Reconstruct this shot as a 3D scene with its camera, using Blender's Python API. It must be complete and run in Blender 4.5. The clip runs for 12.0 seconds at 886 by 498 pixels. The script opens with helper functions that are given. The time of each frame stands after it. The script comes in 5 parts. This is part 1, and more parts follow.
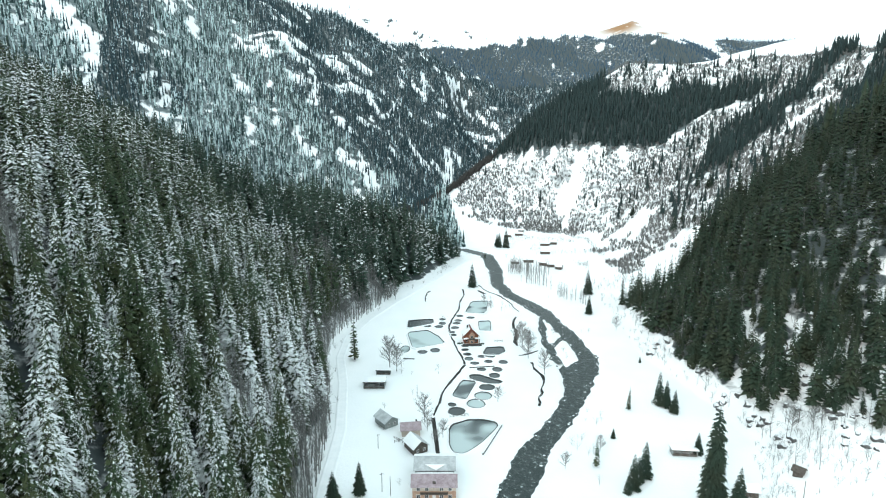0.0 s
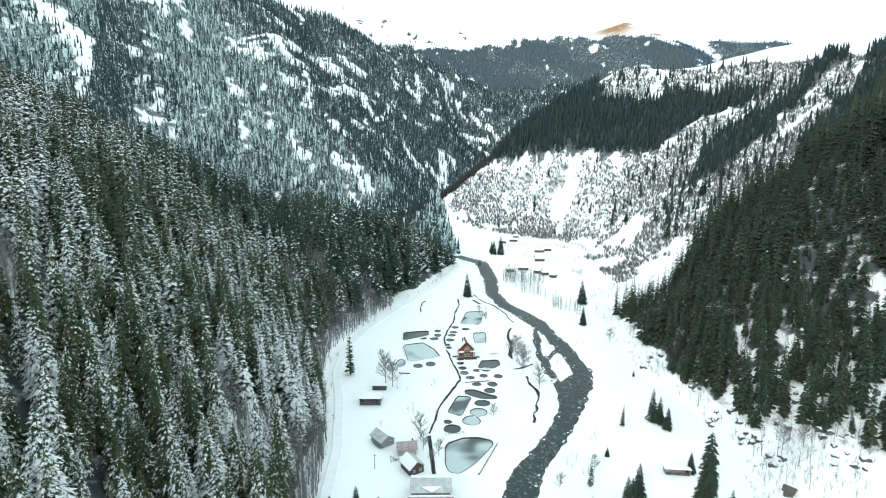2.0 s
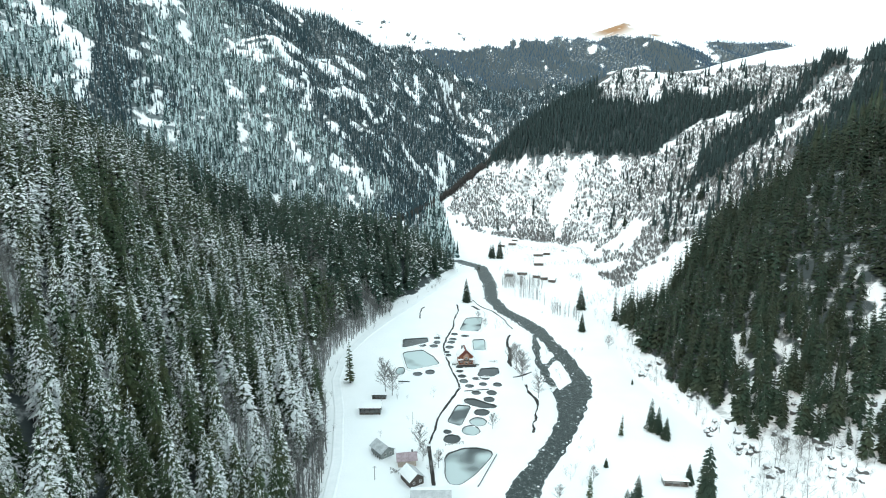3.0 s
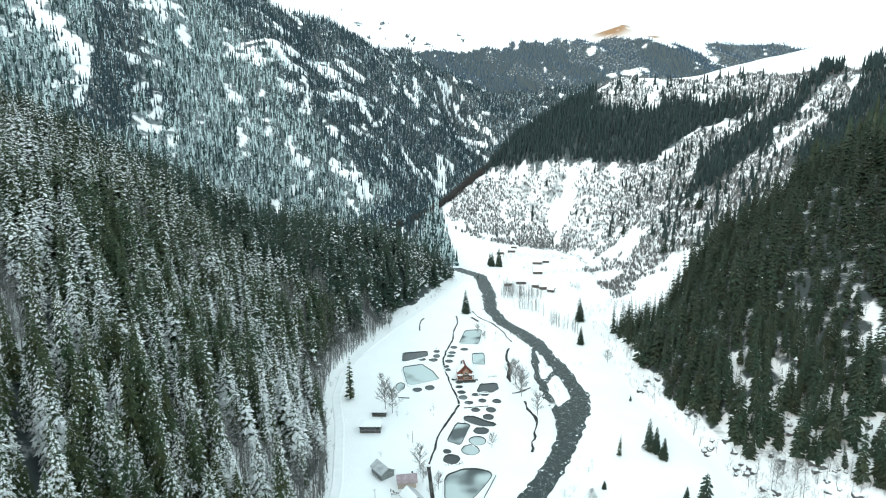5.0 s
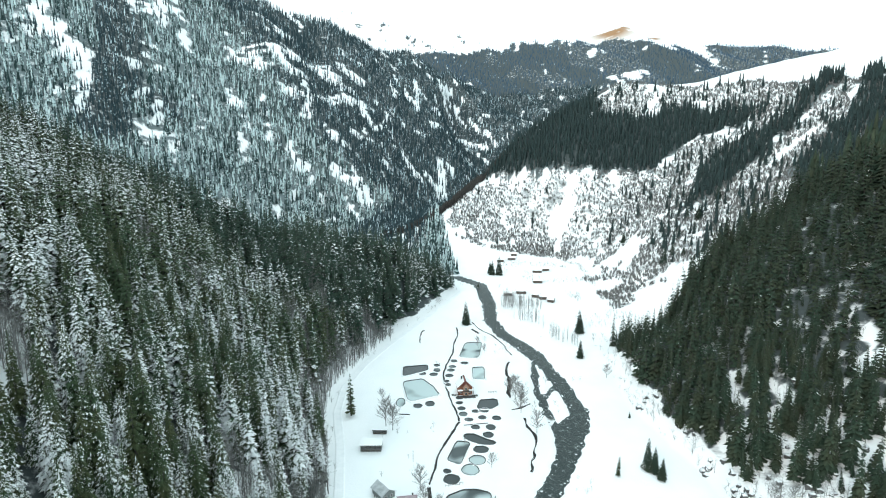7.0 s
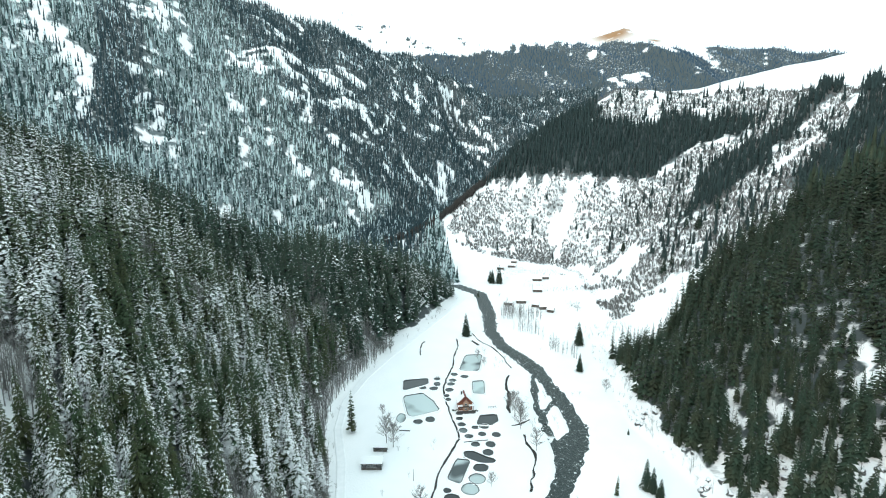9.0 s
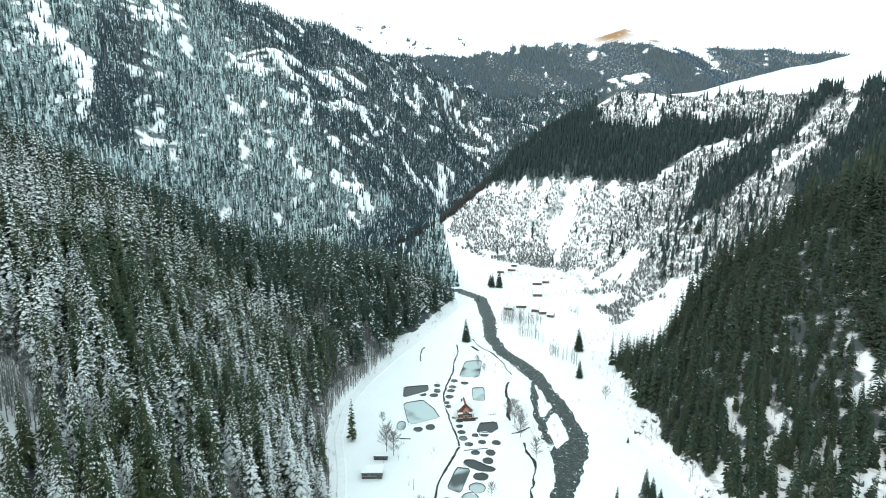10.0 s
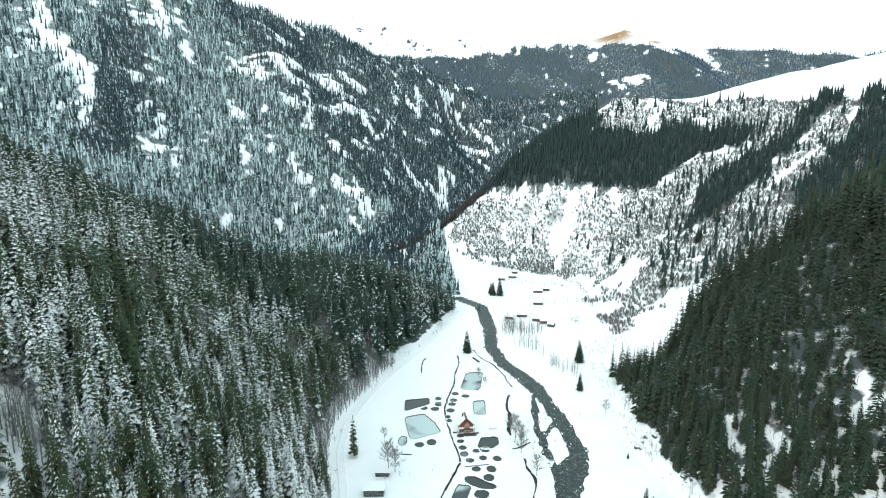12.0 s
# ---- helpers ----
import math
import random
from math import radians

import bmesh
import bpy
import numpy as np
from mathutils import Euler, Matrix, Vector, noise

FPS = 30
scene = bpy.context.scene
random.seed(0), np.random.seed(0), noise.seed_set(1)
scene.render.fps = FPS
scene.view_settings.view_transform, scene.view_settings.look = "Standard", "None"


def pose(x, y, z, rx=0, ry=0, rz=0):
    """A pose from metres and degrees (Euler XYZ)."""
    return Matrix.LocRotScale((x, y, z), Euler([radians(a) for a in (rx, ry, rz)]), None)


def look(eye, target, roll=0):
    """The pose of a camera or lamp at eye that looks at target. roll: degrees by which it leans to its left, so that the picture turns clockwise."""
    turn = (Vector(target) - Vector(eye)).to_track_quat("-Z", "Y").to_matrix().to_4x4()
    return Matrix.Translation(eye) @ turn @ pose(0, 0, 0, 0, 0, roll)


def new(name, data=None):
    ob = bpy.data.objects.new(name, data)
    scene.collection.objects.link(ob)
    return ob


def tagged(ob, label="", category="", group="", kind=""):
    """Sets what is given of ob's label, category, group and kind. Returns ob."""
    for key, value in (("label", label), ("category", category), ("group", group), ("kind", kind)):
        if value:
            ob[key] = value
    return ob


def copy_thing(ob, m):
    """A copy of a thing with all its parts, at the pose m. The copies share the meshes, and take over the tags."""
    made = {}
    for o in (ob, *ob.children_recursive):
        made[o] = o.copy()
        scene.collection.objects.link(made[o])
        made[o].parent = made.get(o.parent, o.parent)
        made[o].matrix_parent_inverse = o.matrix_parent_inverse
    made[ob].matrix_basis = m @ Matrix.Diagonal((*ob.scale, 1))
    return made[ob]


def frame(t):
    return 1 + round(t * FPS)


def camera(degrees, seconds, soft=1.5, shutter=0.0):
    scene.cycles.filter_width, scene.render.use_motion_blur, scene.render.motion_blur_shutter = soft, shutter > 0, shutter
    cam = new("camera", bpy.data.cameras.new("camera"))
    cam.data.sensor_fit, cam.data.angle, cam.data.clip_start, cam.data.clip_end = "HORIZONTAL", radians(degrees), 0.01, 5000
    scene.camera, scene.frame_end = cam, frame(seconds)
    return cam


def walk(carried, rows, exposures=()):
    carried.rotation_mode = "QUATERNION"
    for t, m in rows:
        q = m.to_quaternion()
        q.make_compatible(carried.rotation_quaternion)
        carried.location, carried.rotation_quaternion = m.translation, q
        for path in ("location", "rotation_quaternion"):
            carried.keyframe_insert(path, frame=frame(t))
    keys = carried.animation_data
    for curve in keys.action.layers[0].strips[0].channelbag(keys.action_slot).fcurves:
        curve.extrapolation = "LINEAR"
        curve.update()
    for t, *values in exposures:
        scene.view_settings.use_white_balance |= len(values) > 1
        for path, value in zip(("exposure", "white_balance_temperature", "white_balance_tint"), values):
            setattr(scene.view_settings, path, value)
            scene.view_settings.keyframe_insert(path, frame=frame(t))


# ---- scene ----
cam = camera(78.5, 12.0, soft=1.08)
METRES, EYE, TILT, LEAN, TURN = 60.0, 113.0, -10.3, 0.0, 0.0
ROWS = [
    (0.0, 0.0, 0.0, 0.0, 0.0, 0.0, -0.0),
    (0.5, -0.0016, -0.0043, 0.0246, -0.2, -0.0, 0.06),
    (1.0, -0.0025, -0.012, 0.0633, -0.33, -0.04, 0.1),
    (1.5, -0.0049, -0.0194, 0.1027, -0.48, -0.06, 0.12),
    (2.0, -0.0067, -0.0281, 0.146, -0.58, -0.09, 0.12),
    (2.5, -0.0095, -0.036, 0.1862, -0.66, -0.12, 0.14),
    (3.0, -0.0119, -0.0443, 0.2297, -0.7, -0.13, 0.14),
    (5.0, -0.0173, -0.074, 0.3959, -0.8, -0.2, 0.13),
    (5.5, -0.0184, -0.0809, 0.4362, -0.81, -0.21, 0.14),
    (6.0, -0.0183, -0.0889, 0.4794, -0.77, -0.22, 0.12),
    (6.5, -0.0178, -0.0963, 0.52, -0.76, -0.23, 0.09),
    (7.0, -0.018, -0.1043, 0.5632, -0.77, -0.24, 0.07),
    (9.0, -0.0196, -0.1356, 0.7321, -0.75, -0.29, 0.01),
    (9.5, -0.0187, -0.143, 0.7728, -0.74, -0.31, 0.01),
    (10.0, -0.0203, -0.1509, 0.816, -0.74, -0.32, 0.0),
    (10.5, -0.0214, -0.1575, 0.8566, -0.72, -0.34, 0.02),
    (11.0, -0.0226, -0.1642, 0.9, -0.72, -0.36, 0.01),
    (11.5, -0.023, -0.1706, 0.9398, -0.71, -0.38, 0.02),
    (12.0, -0.023, -0.1786, 0.9833, -0.67, -0.39, 0.06),
]
walk(cam, [(t, pose(0, 0, EYE, TILT, LEAN, TURN) @ pose(METRES * x, METRES * y, METRES * z, 90 + pitch, roll, yaw)) for t, x, y, z, yaw, pitch, roll in ROWS],
     exposures=((0.0, 0.9), (12.0, 0.9)))


# ---- the lie of the land ----
def lattice(ix, iy, seed):
    h = (ix * 374761393 + iy * 668265263 + seed * 974711) & 0xFFFFFFFF
    h = ((h ^ (h >> 13)) * 1274126177) & 0xFFFFFFFF
    return ((h ^ (h >> 16)) & 0xFFFF) / 65535.0


def smooth_noise(x, y, size, seed=0):
    """Value noise from 0 to 1 on a lattice of that many metres."""
    u, v = np.asarray(x, float) / size, np.asarray(y, float) / size
    iu, iv = np.floor(u).astype(np.int64), np.floor(v).astype(np.int64)
    fu, fv = u - iu, v - iv
    fu, fv = fu * fu * (3 - 2 * fu), fv * fv * (3 - 2 * fv)
    a, b = lattice(iu, iv, seed), lattice(iu + 1, iv, seed)
    c, d = lattice(iu, iv + 1, seed), lattice(iu + 1, iv + 1, seed)
    return (a * (1 - fu) + b * fu) * (1 - fv) + (c * (1 - fu) + d * fu) * fv


def fractal(x, y, size, octaves=4, seed=0):
    total, weight, norm = 0.0, 1.0, 0.0
    for k in range(octaves):
        total = total + weight * smooth_noise(x, y, size / 2 ** k, seed + k)
        norm += weight
        weight *= 0.5
    return total / norm


def crest(x, y, line):
    """A mountain as a roof: rows of x, y, height, fall to the right of the line and fall to its left."""
    heights, far = [], []
    for (x0, y0, z0, r0, l0), (x1, y1, z1, r1, l1) in zip(line, line[1:]):
        dx, dy = x1 - x0, y1 - y0
        s = np.clip(((x - x0) * dx + (y - y0) * dy) / (dx * dx + dy * dy), 0, 1)
        d = np.hypot(x0 + s * dx - x, y0 + s * dy - y)
        left = (dx * (y - y0) - dy * (x - x0)) > 0
        fall = np.where(left, l0 + s * (l1 - l0), r0 + s * (r1 - r0))
        heights.append(z0 + s * (z1 - z0) - fall * np.where(fall < 0, np.minimum(d, 330), d))
        far.append(d + 0.01)
    # the nearest stretch counts most; neighbours soften the creases between them
    near = np.minimum.reduce(far)
    shares = [(near / d) ** 12 for d in far]
    return sum(h * w for h, w in zip(heights, shares)) / sum(shares)


def blend_max(a, b, k):
    h = np.clip(0.5 + 0.5 * (a - b) / k, 0, 1)
    return b + (a - b) * h + k * h * (1 - h)


LEFT_SPUR = [(-560, -1600, 360, 0.5, 0.5), (-560, -250, 360, 0.45, 0.5), (-470, 180, 285, 0.35, 0.6), (-330, 330, 190, 0.27, 0.75), (-270, 385, 150, 0.24, 0.8), (-213, 418, 113, 0.12, 0.8),
             (-140, 445, 74, 0.3, 0.8), (-92, 487, 60, 0.6, 0.8), (-39, 505, 46, 0.8, 0.8), (0, 526, 29, 0.8, 0.8), (20, 540, 16, 0.8, 0.8), (45, 560, -6, 0.8, 0.8)]
LEFT_FOOT = [(-30, -1600, 0, 5, -0.9), (-36, 60, 0, 5, -1.0), (-44, 163, 0, 5, -1.1), (-48, 208, 0, 5, -1.1), (-56, 245, 0, 5, -1.1), (-64, 275, 0, 5, -1.2),
             (-66, 317, 0, 5, -1.2), (-41, 402, 0, 5, -1.1), (-19, 452, 0, 5, -1.1), (21, 552, 0, 5, -1.0), (45, 575, 0, 5, -1.0)]
RIGHT_SPUR = [(122, 370, 0, 0.4, 0.6), (140, 338, 28, 0.35, 0.6), (170, 330, 62, 0.25, 0.6), (235, 338, 108, 0.25, 0.6), (285, 345, 142, 0.25, 0.6),
              (400, 340, 220, 0.3, 0.5), (560, 250, 310, 0.4, 0.5), (560, -300, 330, 0.6, 0.5), (520, -1600, 340, 0.7, 0.5)]
RIGHT_FOOT = [(84, -1600, 0, -0.8, 5), (90, 60, 0, -0.75, 5), (106, 163, 0, -0.75, 5), (124, 195, 0, -0.8, 5), (124, 222, 0, -0.88, 5), (120, 246, 0, -0.88, 5),
              (113, 290, 0, -0.84, 5), (119, 366, 0, -0.84, 5), (122, 420, 0, -0.84, 5), (122, 900, 0, -0.84, 5)]
RIGHT_RIDGE = [(-70, 790, 14, 0.4, 0.5), (-17, 812, 38, 0.35, 0.55), (27, 858, 58, 0.3, 0.6), (83, 915, 100, 0.28, 0.7), (130, 930, 152, 0.3, 0.7), (217, 935, 212, 0.46, 0.7), (296, 915, 250, 0.7, -0.06),
               (420, 790, 232, 0.75, -0.30), (470, 620, 212, 0.62, -0.27), (540, 430, 250, 0.6, -0.2), (640, 250, 310, 0.6, -0.1), (640, -1600, 330, 0.6, -0.1)]
LEFT_MOUNTAIN = [(-2600, 200, 900, 0.5, 0.4), (-1000, 1300, 740, 0.85, 0.5), (-584, 1600, 590, 0.74, 0.5), (-373, 1800, 540, 0.82, 0.5),
                 (-218, 2000, 500, 0.76, 0.5), (-122, 2100, 470, 0.7, 0.5), (60, 2250, 420, 0.62, 0.5), (160, 2100, 290, 0.6, 0.5)]
FAR_RANGE = [(-1800, 2500, 800, 0.5, 0.5), (-680, 2900, 842, 0.5, 0.5), (-481, 2900, 832, 0.5, 0.5), (-116, 2900, 712, 0.5, 0.5), (258, 2900, 648, 0.5, 0.5),
             (545, 2900, 672, 0.5, 0.5), (740, 2900, 692, 0.5, 0.5), (850, 2900, 712, 0.5, 0.5), (985, 2900, 724, 0.5, 0.5), (1020, 2900, 708, 0.5, 0.5), (1105, 2900, 720, 0.5, 0.5),
             (1357, 2900, 662, 0.48, 0.5), (1888, 2850, 628, 0.45, 0.5), (3200, 2000, 640, 0.4, 0.5)]
BACK_RIDGE = [(-1200, -1500, 420, 0.5, 0.5), (0, -1900, 300, 0.5, 0.5), (1200, -1500, 420, 0.5, 0.5)]


# the river: x, y and half its width, from below the near end up to the bend behind the wood
RIVER = [(10, -1500, 6), (6, -100, 6), (12, 90, 6), (18, 140, 5.5), (23.7, 163, 5.4), (28.5, 175, 6), (35, 191, 5.6), (43.2, 204.5, 4.6), (49.8, 214.4, 4.8), (55.8, 225, 4.8), (61.5, 236.7, 5.0), (65.7, 249.6, 6.5), (69.1, 261, 8.4),
         (73.5, 270, 8.2), (79.2, 279.4, 5.6), (81.2, 288.2, 5.0), (80.2, 296.9, 4.6), (78.7, 312, 5.2), (77.8, 326.7, 5.6), (75.5, 337.2, 5.0), (73.6, 347, 4.4), (71.2, 366.5, 6.6), (62.6, 388.8, 6.3),
         (52, 411, 5.4), (46, 446, 5.6), (49, 490, 6.4), (46, 560, 6.6), (26, 588, 6), (-30, 612, 6), (-90, 640, 6)]
# the side arm round two snow-covered islands, and the gap between them
ARMS = [[(68, 362, 1.0), (65.4, 351, 1.6), (64.8, 337, 2.6), (62.3, 324, 2.0), (61.4, 312, 2.1), (62.4, 301, 2.8), (62.2, 290, 2.2), (62.6, 277, 2.4), (65, 266, 3.4)], [(63.5, 304, 2.0), (68.7, 310.6, 1.7), (75, 321, 1.8)]]


def in_river(x, y):
    """How far inside the river's banks a place lies, in metres."""
    inside = np.full(np.shape(x), -1e3)
    for (x0, y0, w0), (x1, y1, w1) in [pair for line in [RIVER] + ARMS for pair in zip(line, line[1:])]:
        dx, dy = x1 - x0, y1 - y0
        s = np.clip(((x - x0) * dx + (y - y0) * dy) / (dx * dx + dy * dy), 0, 1)
        inside = np.maximum(inside, w0 + s * (w1 - w0) - np.hypot(x0 + s * dx - x, y0 + s * dy - y))
    return inside


def land(x, y):
    """The height of the snow-covered ground."""
    x, y = np.asarray(x, float), np.asarray(y, float)
    base = 0.019 * np.clip(y - 300, 0, 1500)
    z = base
    rough = (fractal(x, y, 160, 4, 3) - 0.5)
    for line, foot in ((LEFT_SPUR, LEFT_FOOT), (RIGHT_SPUR, RIGHT_FOOT)):
        z = blend_max(-blend_max(-crest(x, y, line), -base - crest(x, y, foot), 10), z, 5)
    for line, k in ((RIGHT_RIDGE, 30), (LEFT_MOUNTAIN, 30), (FAR_RANGE, 40), (BACK_RIDGE, 40)):
        z = blend_max(crest(x, y, line), z, k)
    up = np.clip((z - base - 4) / 60, 0, 1)
    dist = np.sqrt(x * x + y * y)
    z = z + rough * up * np.clip(dist / 25, 4, 34) * np.clip((3200 - dist) / 900, 0.35, 1)
    # gullies and ribs that run down the far faces
    far = np.clip((dist - 900) / 600, 0, 1)
    ribs = np.abs(fractal(x + 0.3 * y, y * 0.35, 260, 3, 21) - 0.5)
    z = z + far * up * (ribs - 0.12) * 150 * np.clip((z - 60) / 300, 0, 1)
    # the river's bed and its ragged snow banks, drifts on the flat
    z = z + (fractal(x, y, 26, 3, 31) - 0.5) * 0.9 * (1 - up) * np.clip(np.hypot((x - 8) / 46, (y - 290) / 140) - 0.85, 0.12, 1)
    ragged = in_river(x, y) + (fractal(x, y, 5, 3, 41) - 0.5) * 2.6
    bank = np.clip(ragged / 1.4 + 0.5, 0, 1)
    z = z + (base - 1.6 - z) * bank * bank * (3 - 2 * bank)
    return z


# ---- daylight under thin bright cloud, the valley in the shade of its mountains ----
world = bpy.data.worlds.new("winter_sky")
scene.world = world
world.use_nodes = True
wn, wl = world.node_tree.nodes, world.node_tree.links
wn.clear()
sky = wn.new("ShaderNodeTexSky")
sky.sky_type, sky.sun_disc = "NISHITA", False
sky.sun_elevation, sky.sun_rotation, sky.altitude = radians(24), radians(215), 1200
clear = wn.new("ShaderNodeBackground")
clear.inputs["Strength"].default_value = 0.10
wl.new(sky.outputs[0], clear.inputs["Color"])
cloud = wn.new("ShaderNodeBackground")
cloud.inputs["Color"].default_value = (0.79, 0.97, 0.985, 1)
cloud.inputs["Strength"].default_value = 1.0
veil = wn.new("ShaderNodeMixShader")
veil.inputs[0].default_value = 0.75
wl.new(clear.outputs[0], veil.inputs[1])
wl.new(cloud.outputs[0], veil.inputs[2])
sky_out = wn.new("ShaderNodeOutputWorld")
wl.new(veil.outputs[0], sky_out.inputs[0])

sun = new("sun", bpy.data.lights.new("sun", "SUN"))
sun.data.energy, sun.data.angle, sun.data.color = 0.9, radians(14), (1.0, 0.96, 0.9)
# from behind the camera's left shoulder, 24 degrees up
sun.matrix_world = look((-573, -819, 445), (0, 0, 0))


# ---- materials ----
def nodes_of(name):
    m = bpy.data.materials.new(name)
    m.use_nodes = True
    return m, m.node_tree.nodes, m.node_tree.links, m.node_tree.nodes["Principled BSDF"]


def maths(n, l, op, a, b=None, clamp=False):
    node = n.new("ShaderNodeMath")
    node.operation, node.use_clamp = op, clamp
    for k, v in enumerate((a, b)):
        if v is None:
            continue
        if isinstance(v, (int, float)):
            node.inputs[k].default_value = v
        else:
            l.new(v, node.inputs[k])
    return node.outputs[0]


def grain(n, l, scale, detail=3.0, coords=None, rough=0.55):
    """Noise of that many cycles a metre, by the place in the world or the given coordinates."""
    t = n.new("ShaderNodeTexNoise")
    t.inputs["Scale"].default_value, t.inputs["Detail"].default_value, t.inputs["Roughness"].default_value = scale, detail, rough
    l.new(coords if coords is not None else n.new("ShaderNodeNewGeometry").outputs["Position"], t.inputs["Vector"])
    return t.outputs[0]


def ramp(n, l, value, low, high, a=0.0, b=1.0):
    """a to b, softly, as value goes from low to high."""
    t = n.new("ShaderNodeMapRange")
    t.interpolation_type = "SMOOTHSTEP"
    for k, v in zip(("From Min", "From Max", "To Min", "To Max"), (low, high, a, b)):
        t.inputs[k].default_value = v
    l.new(value, t.inputs["Value"])
    return t.outputs[0]


def blend(n, l, fac, a, b):
    t = n.new("ShaderNodeMix")
    t.data_type = "RGBA"
    for socket, v in ((t.inputs[0], fac), (t.inputs[6], a), (t.inputs[7], b)):
        if isinstance(v, tuple):
            socket.default_value = (*v, 1)
        elif isinstance(v, float):
            socket.default_value = v
        else:
            l.new(v, socket)
    return t.outputs[2]


def bump(n, l, p, height, strength, distance):
    t = n.new("ShaderNodeBump")
    t.inputs["Strength"].default_value, t.inputs["Distance"].default_value = strength, distance
    l.new(height, t.inputs["Height"])
    l.new(t.outputs[0], p.inputs["Normal"])


def plain(name, a, b, scale, roughness=0.8, bumpiness=0.3, metal=0.0, fine=6.0):
    """A weathered surface between two colours, with coarse stains and fine grain."""
    m, n, l, p = nodes_of(name)
    coarse, small = grain(n, l, scale), grain(n, l, scale * fine)
    mixed = maths(n, l, "ADD", maths(n, l, "MULTIPLY", coarse, 0.6), maths(n, l, "MULTIPLY", small, 0.4))
    l.new(blend(n, l, ramp(n, l, mixed, 0.35, 0.65), a, b), p.inputs["Base Color"])
    p.inputs["Roughness"].default_value, p.inputs["Metallic"].default_value = roughness, metal
    bump(n, l, p, small, bumpiness, 0.05)
    return m


def snow_ground():
    m, n, l, p = nodes_of("snow")
    wide, small = grain(n, l, 0.03, 4), grain(n, l, 0.9, 5)
    tint = blend(n, l, ramp(n, l, wide, 0.3, 0.7), (0.85, 0.868, 0.875), (0.90, 0.908, 0.91))
    # needle litter and brush between the trees, with understory shade painted in dark
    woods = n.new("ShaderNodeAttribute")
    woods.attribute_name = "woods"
    woods_place = n.new("ShaderNodeNewGeometry")
    # streaks that run down the slope
    skew = n.new("ShaderNodeCombineXYZ")
    for k, way in enumerate(((0.83, 0.55, 0), (0.12, -0.18, 0))):
        dot = n.new("ShaderNodeVectorMath")
        dot.operation = "DOT_PRODUCT"
        l.new(woods_place.outputs["Position"], dot.inputs[0])
        dot.inputs[1].default_value = way
        l.new(dot.outputs["Value"], skew.inputs[k])
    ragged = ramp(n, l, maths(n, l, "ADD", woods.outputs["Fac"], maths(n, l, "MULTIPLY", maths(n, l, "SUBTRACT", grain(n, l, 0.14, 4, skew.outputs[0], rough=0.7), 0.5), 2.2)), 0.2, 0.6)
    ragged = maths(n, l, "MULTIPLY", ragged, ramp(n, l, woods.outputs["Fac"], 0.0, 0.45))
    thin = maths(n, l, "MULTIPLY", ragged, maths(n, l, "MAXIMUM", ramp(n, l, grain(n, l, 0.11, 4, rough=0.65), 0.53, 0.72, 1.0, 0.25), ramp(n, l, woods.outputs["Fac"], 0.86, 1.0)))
    # orange of the low sun on the far summit, painted into the base colour
    sunlit = n.new("ShaderNodeAttribute")
    sunlit.attribute_name = "sunlit_summit"
    tint = blend(n, l, maths(n, l, "MULTIPLY", sunlit.outputs["Fac"], ramp(n, l, grain(n, l, 0.02, 4), 0.25, 0.42)), tint, (0.30, 0.155, 0.065))
    # the dark tone holds the shade under the trees as well as litter
    litter_shade = blend(n, l, grain(n, l, 0.5, 3), (0.030, 0.040, 0.040), (0.070, 0.088, 0.090))
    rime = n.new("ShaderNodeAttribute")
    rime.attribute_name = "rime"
    litter_shade = blend(n, l, rime.outputs["Fac"], litter_shade, (0.21, 0.265, 0.275))
    l.new(blend(n, l, thin, tint, litter_shade), p.inputs["Base Color"])
    p.inputs["Roughness"].default_value = 0.75
    bump(n, l, p, maths(n, l, "ADD", small, maths(n, l, "MULTIPLY", wide, 4.0)), 0.5, 0.25)
    return m


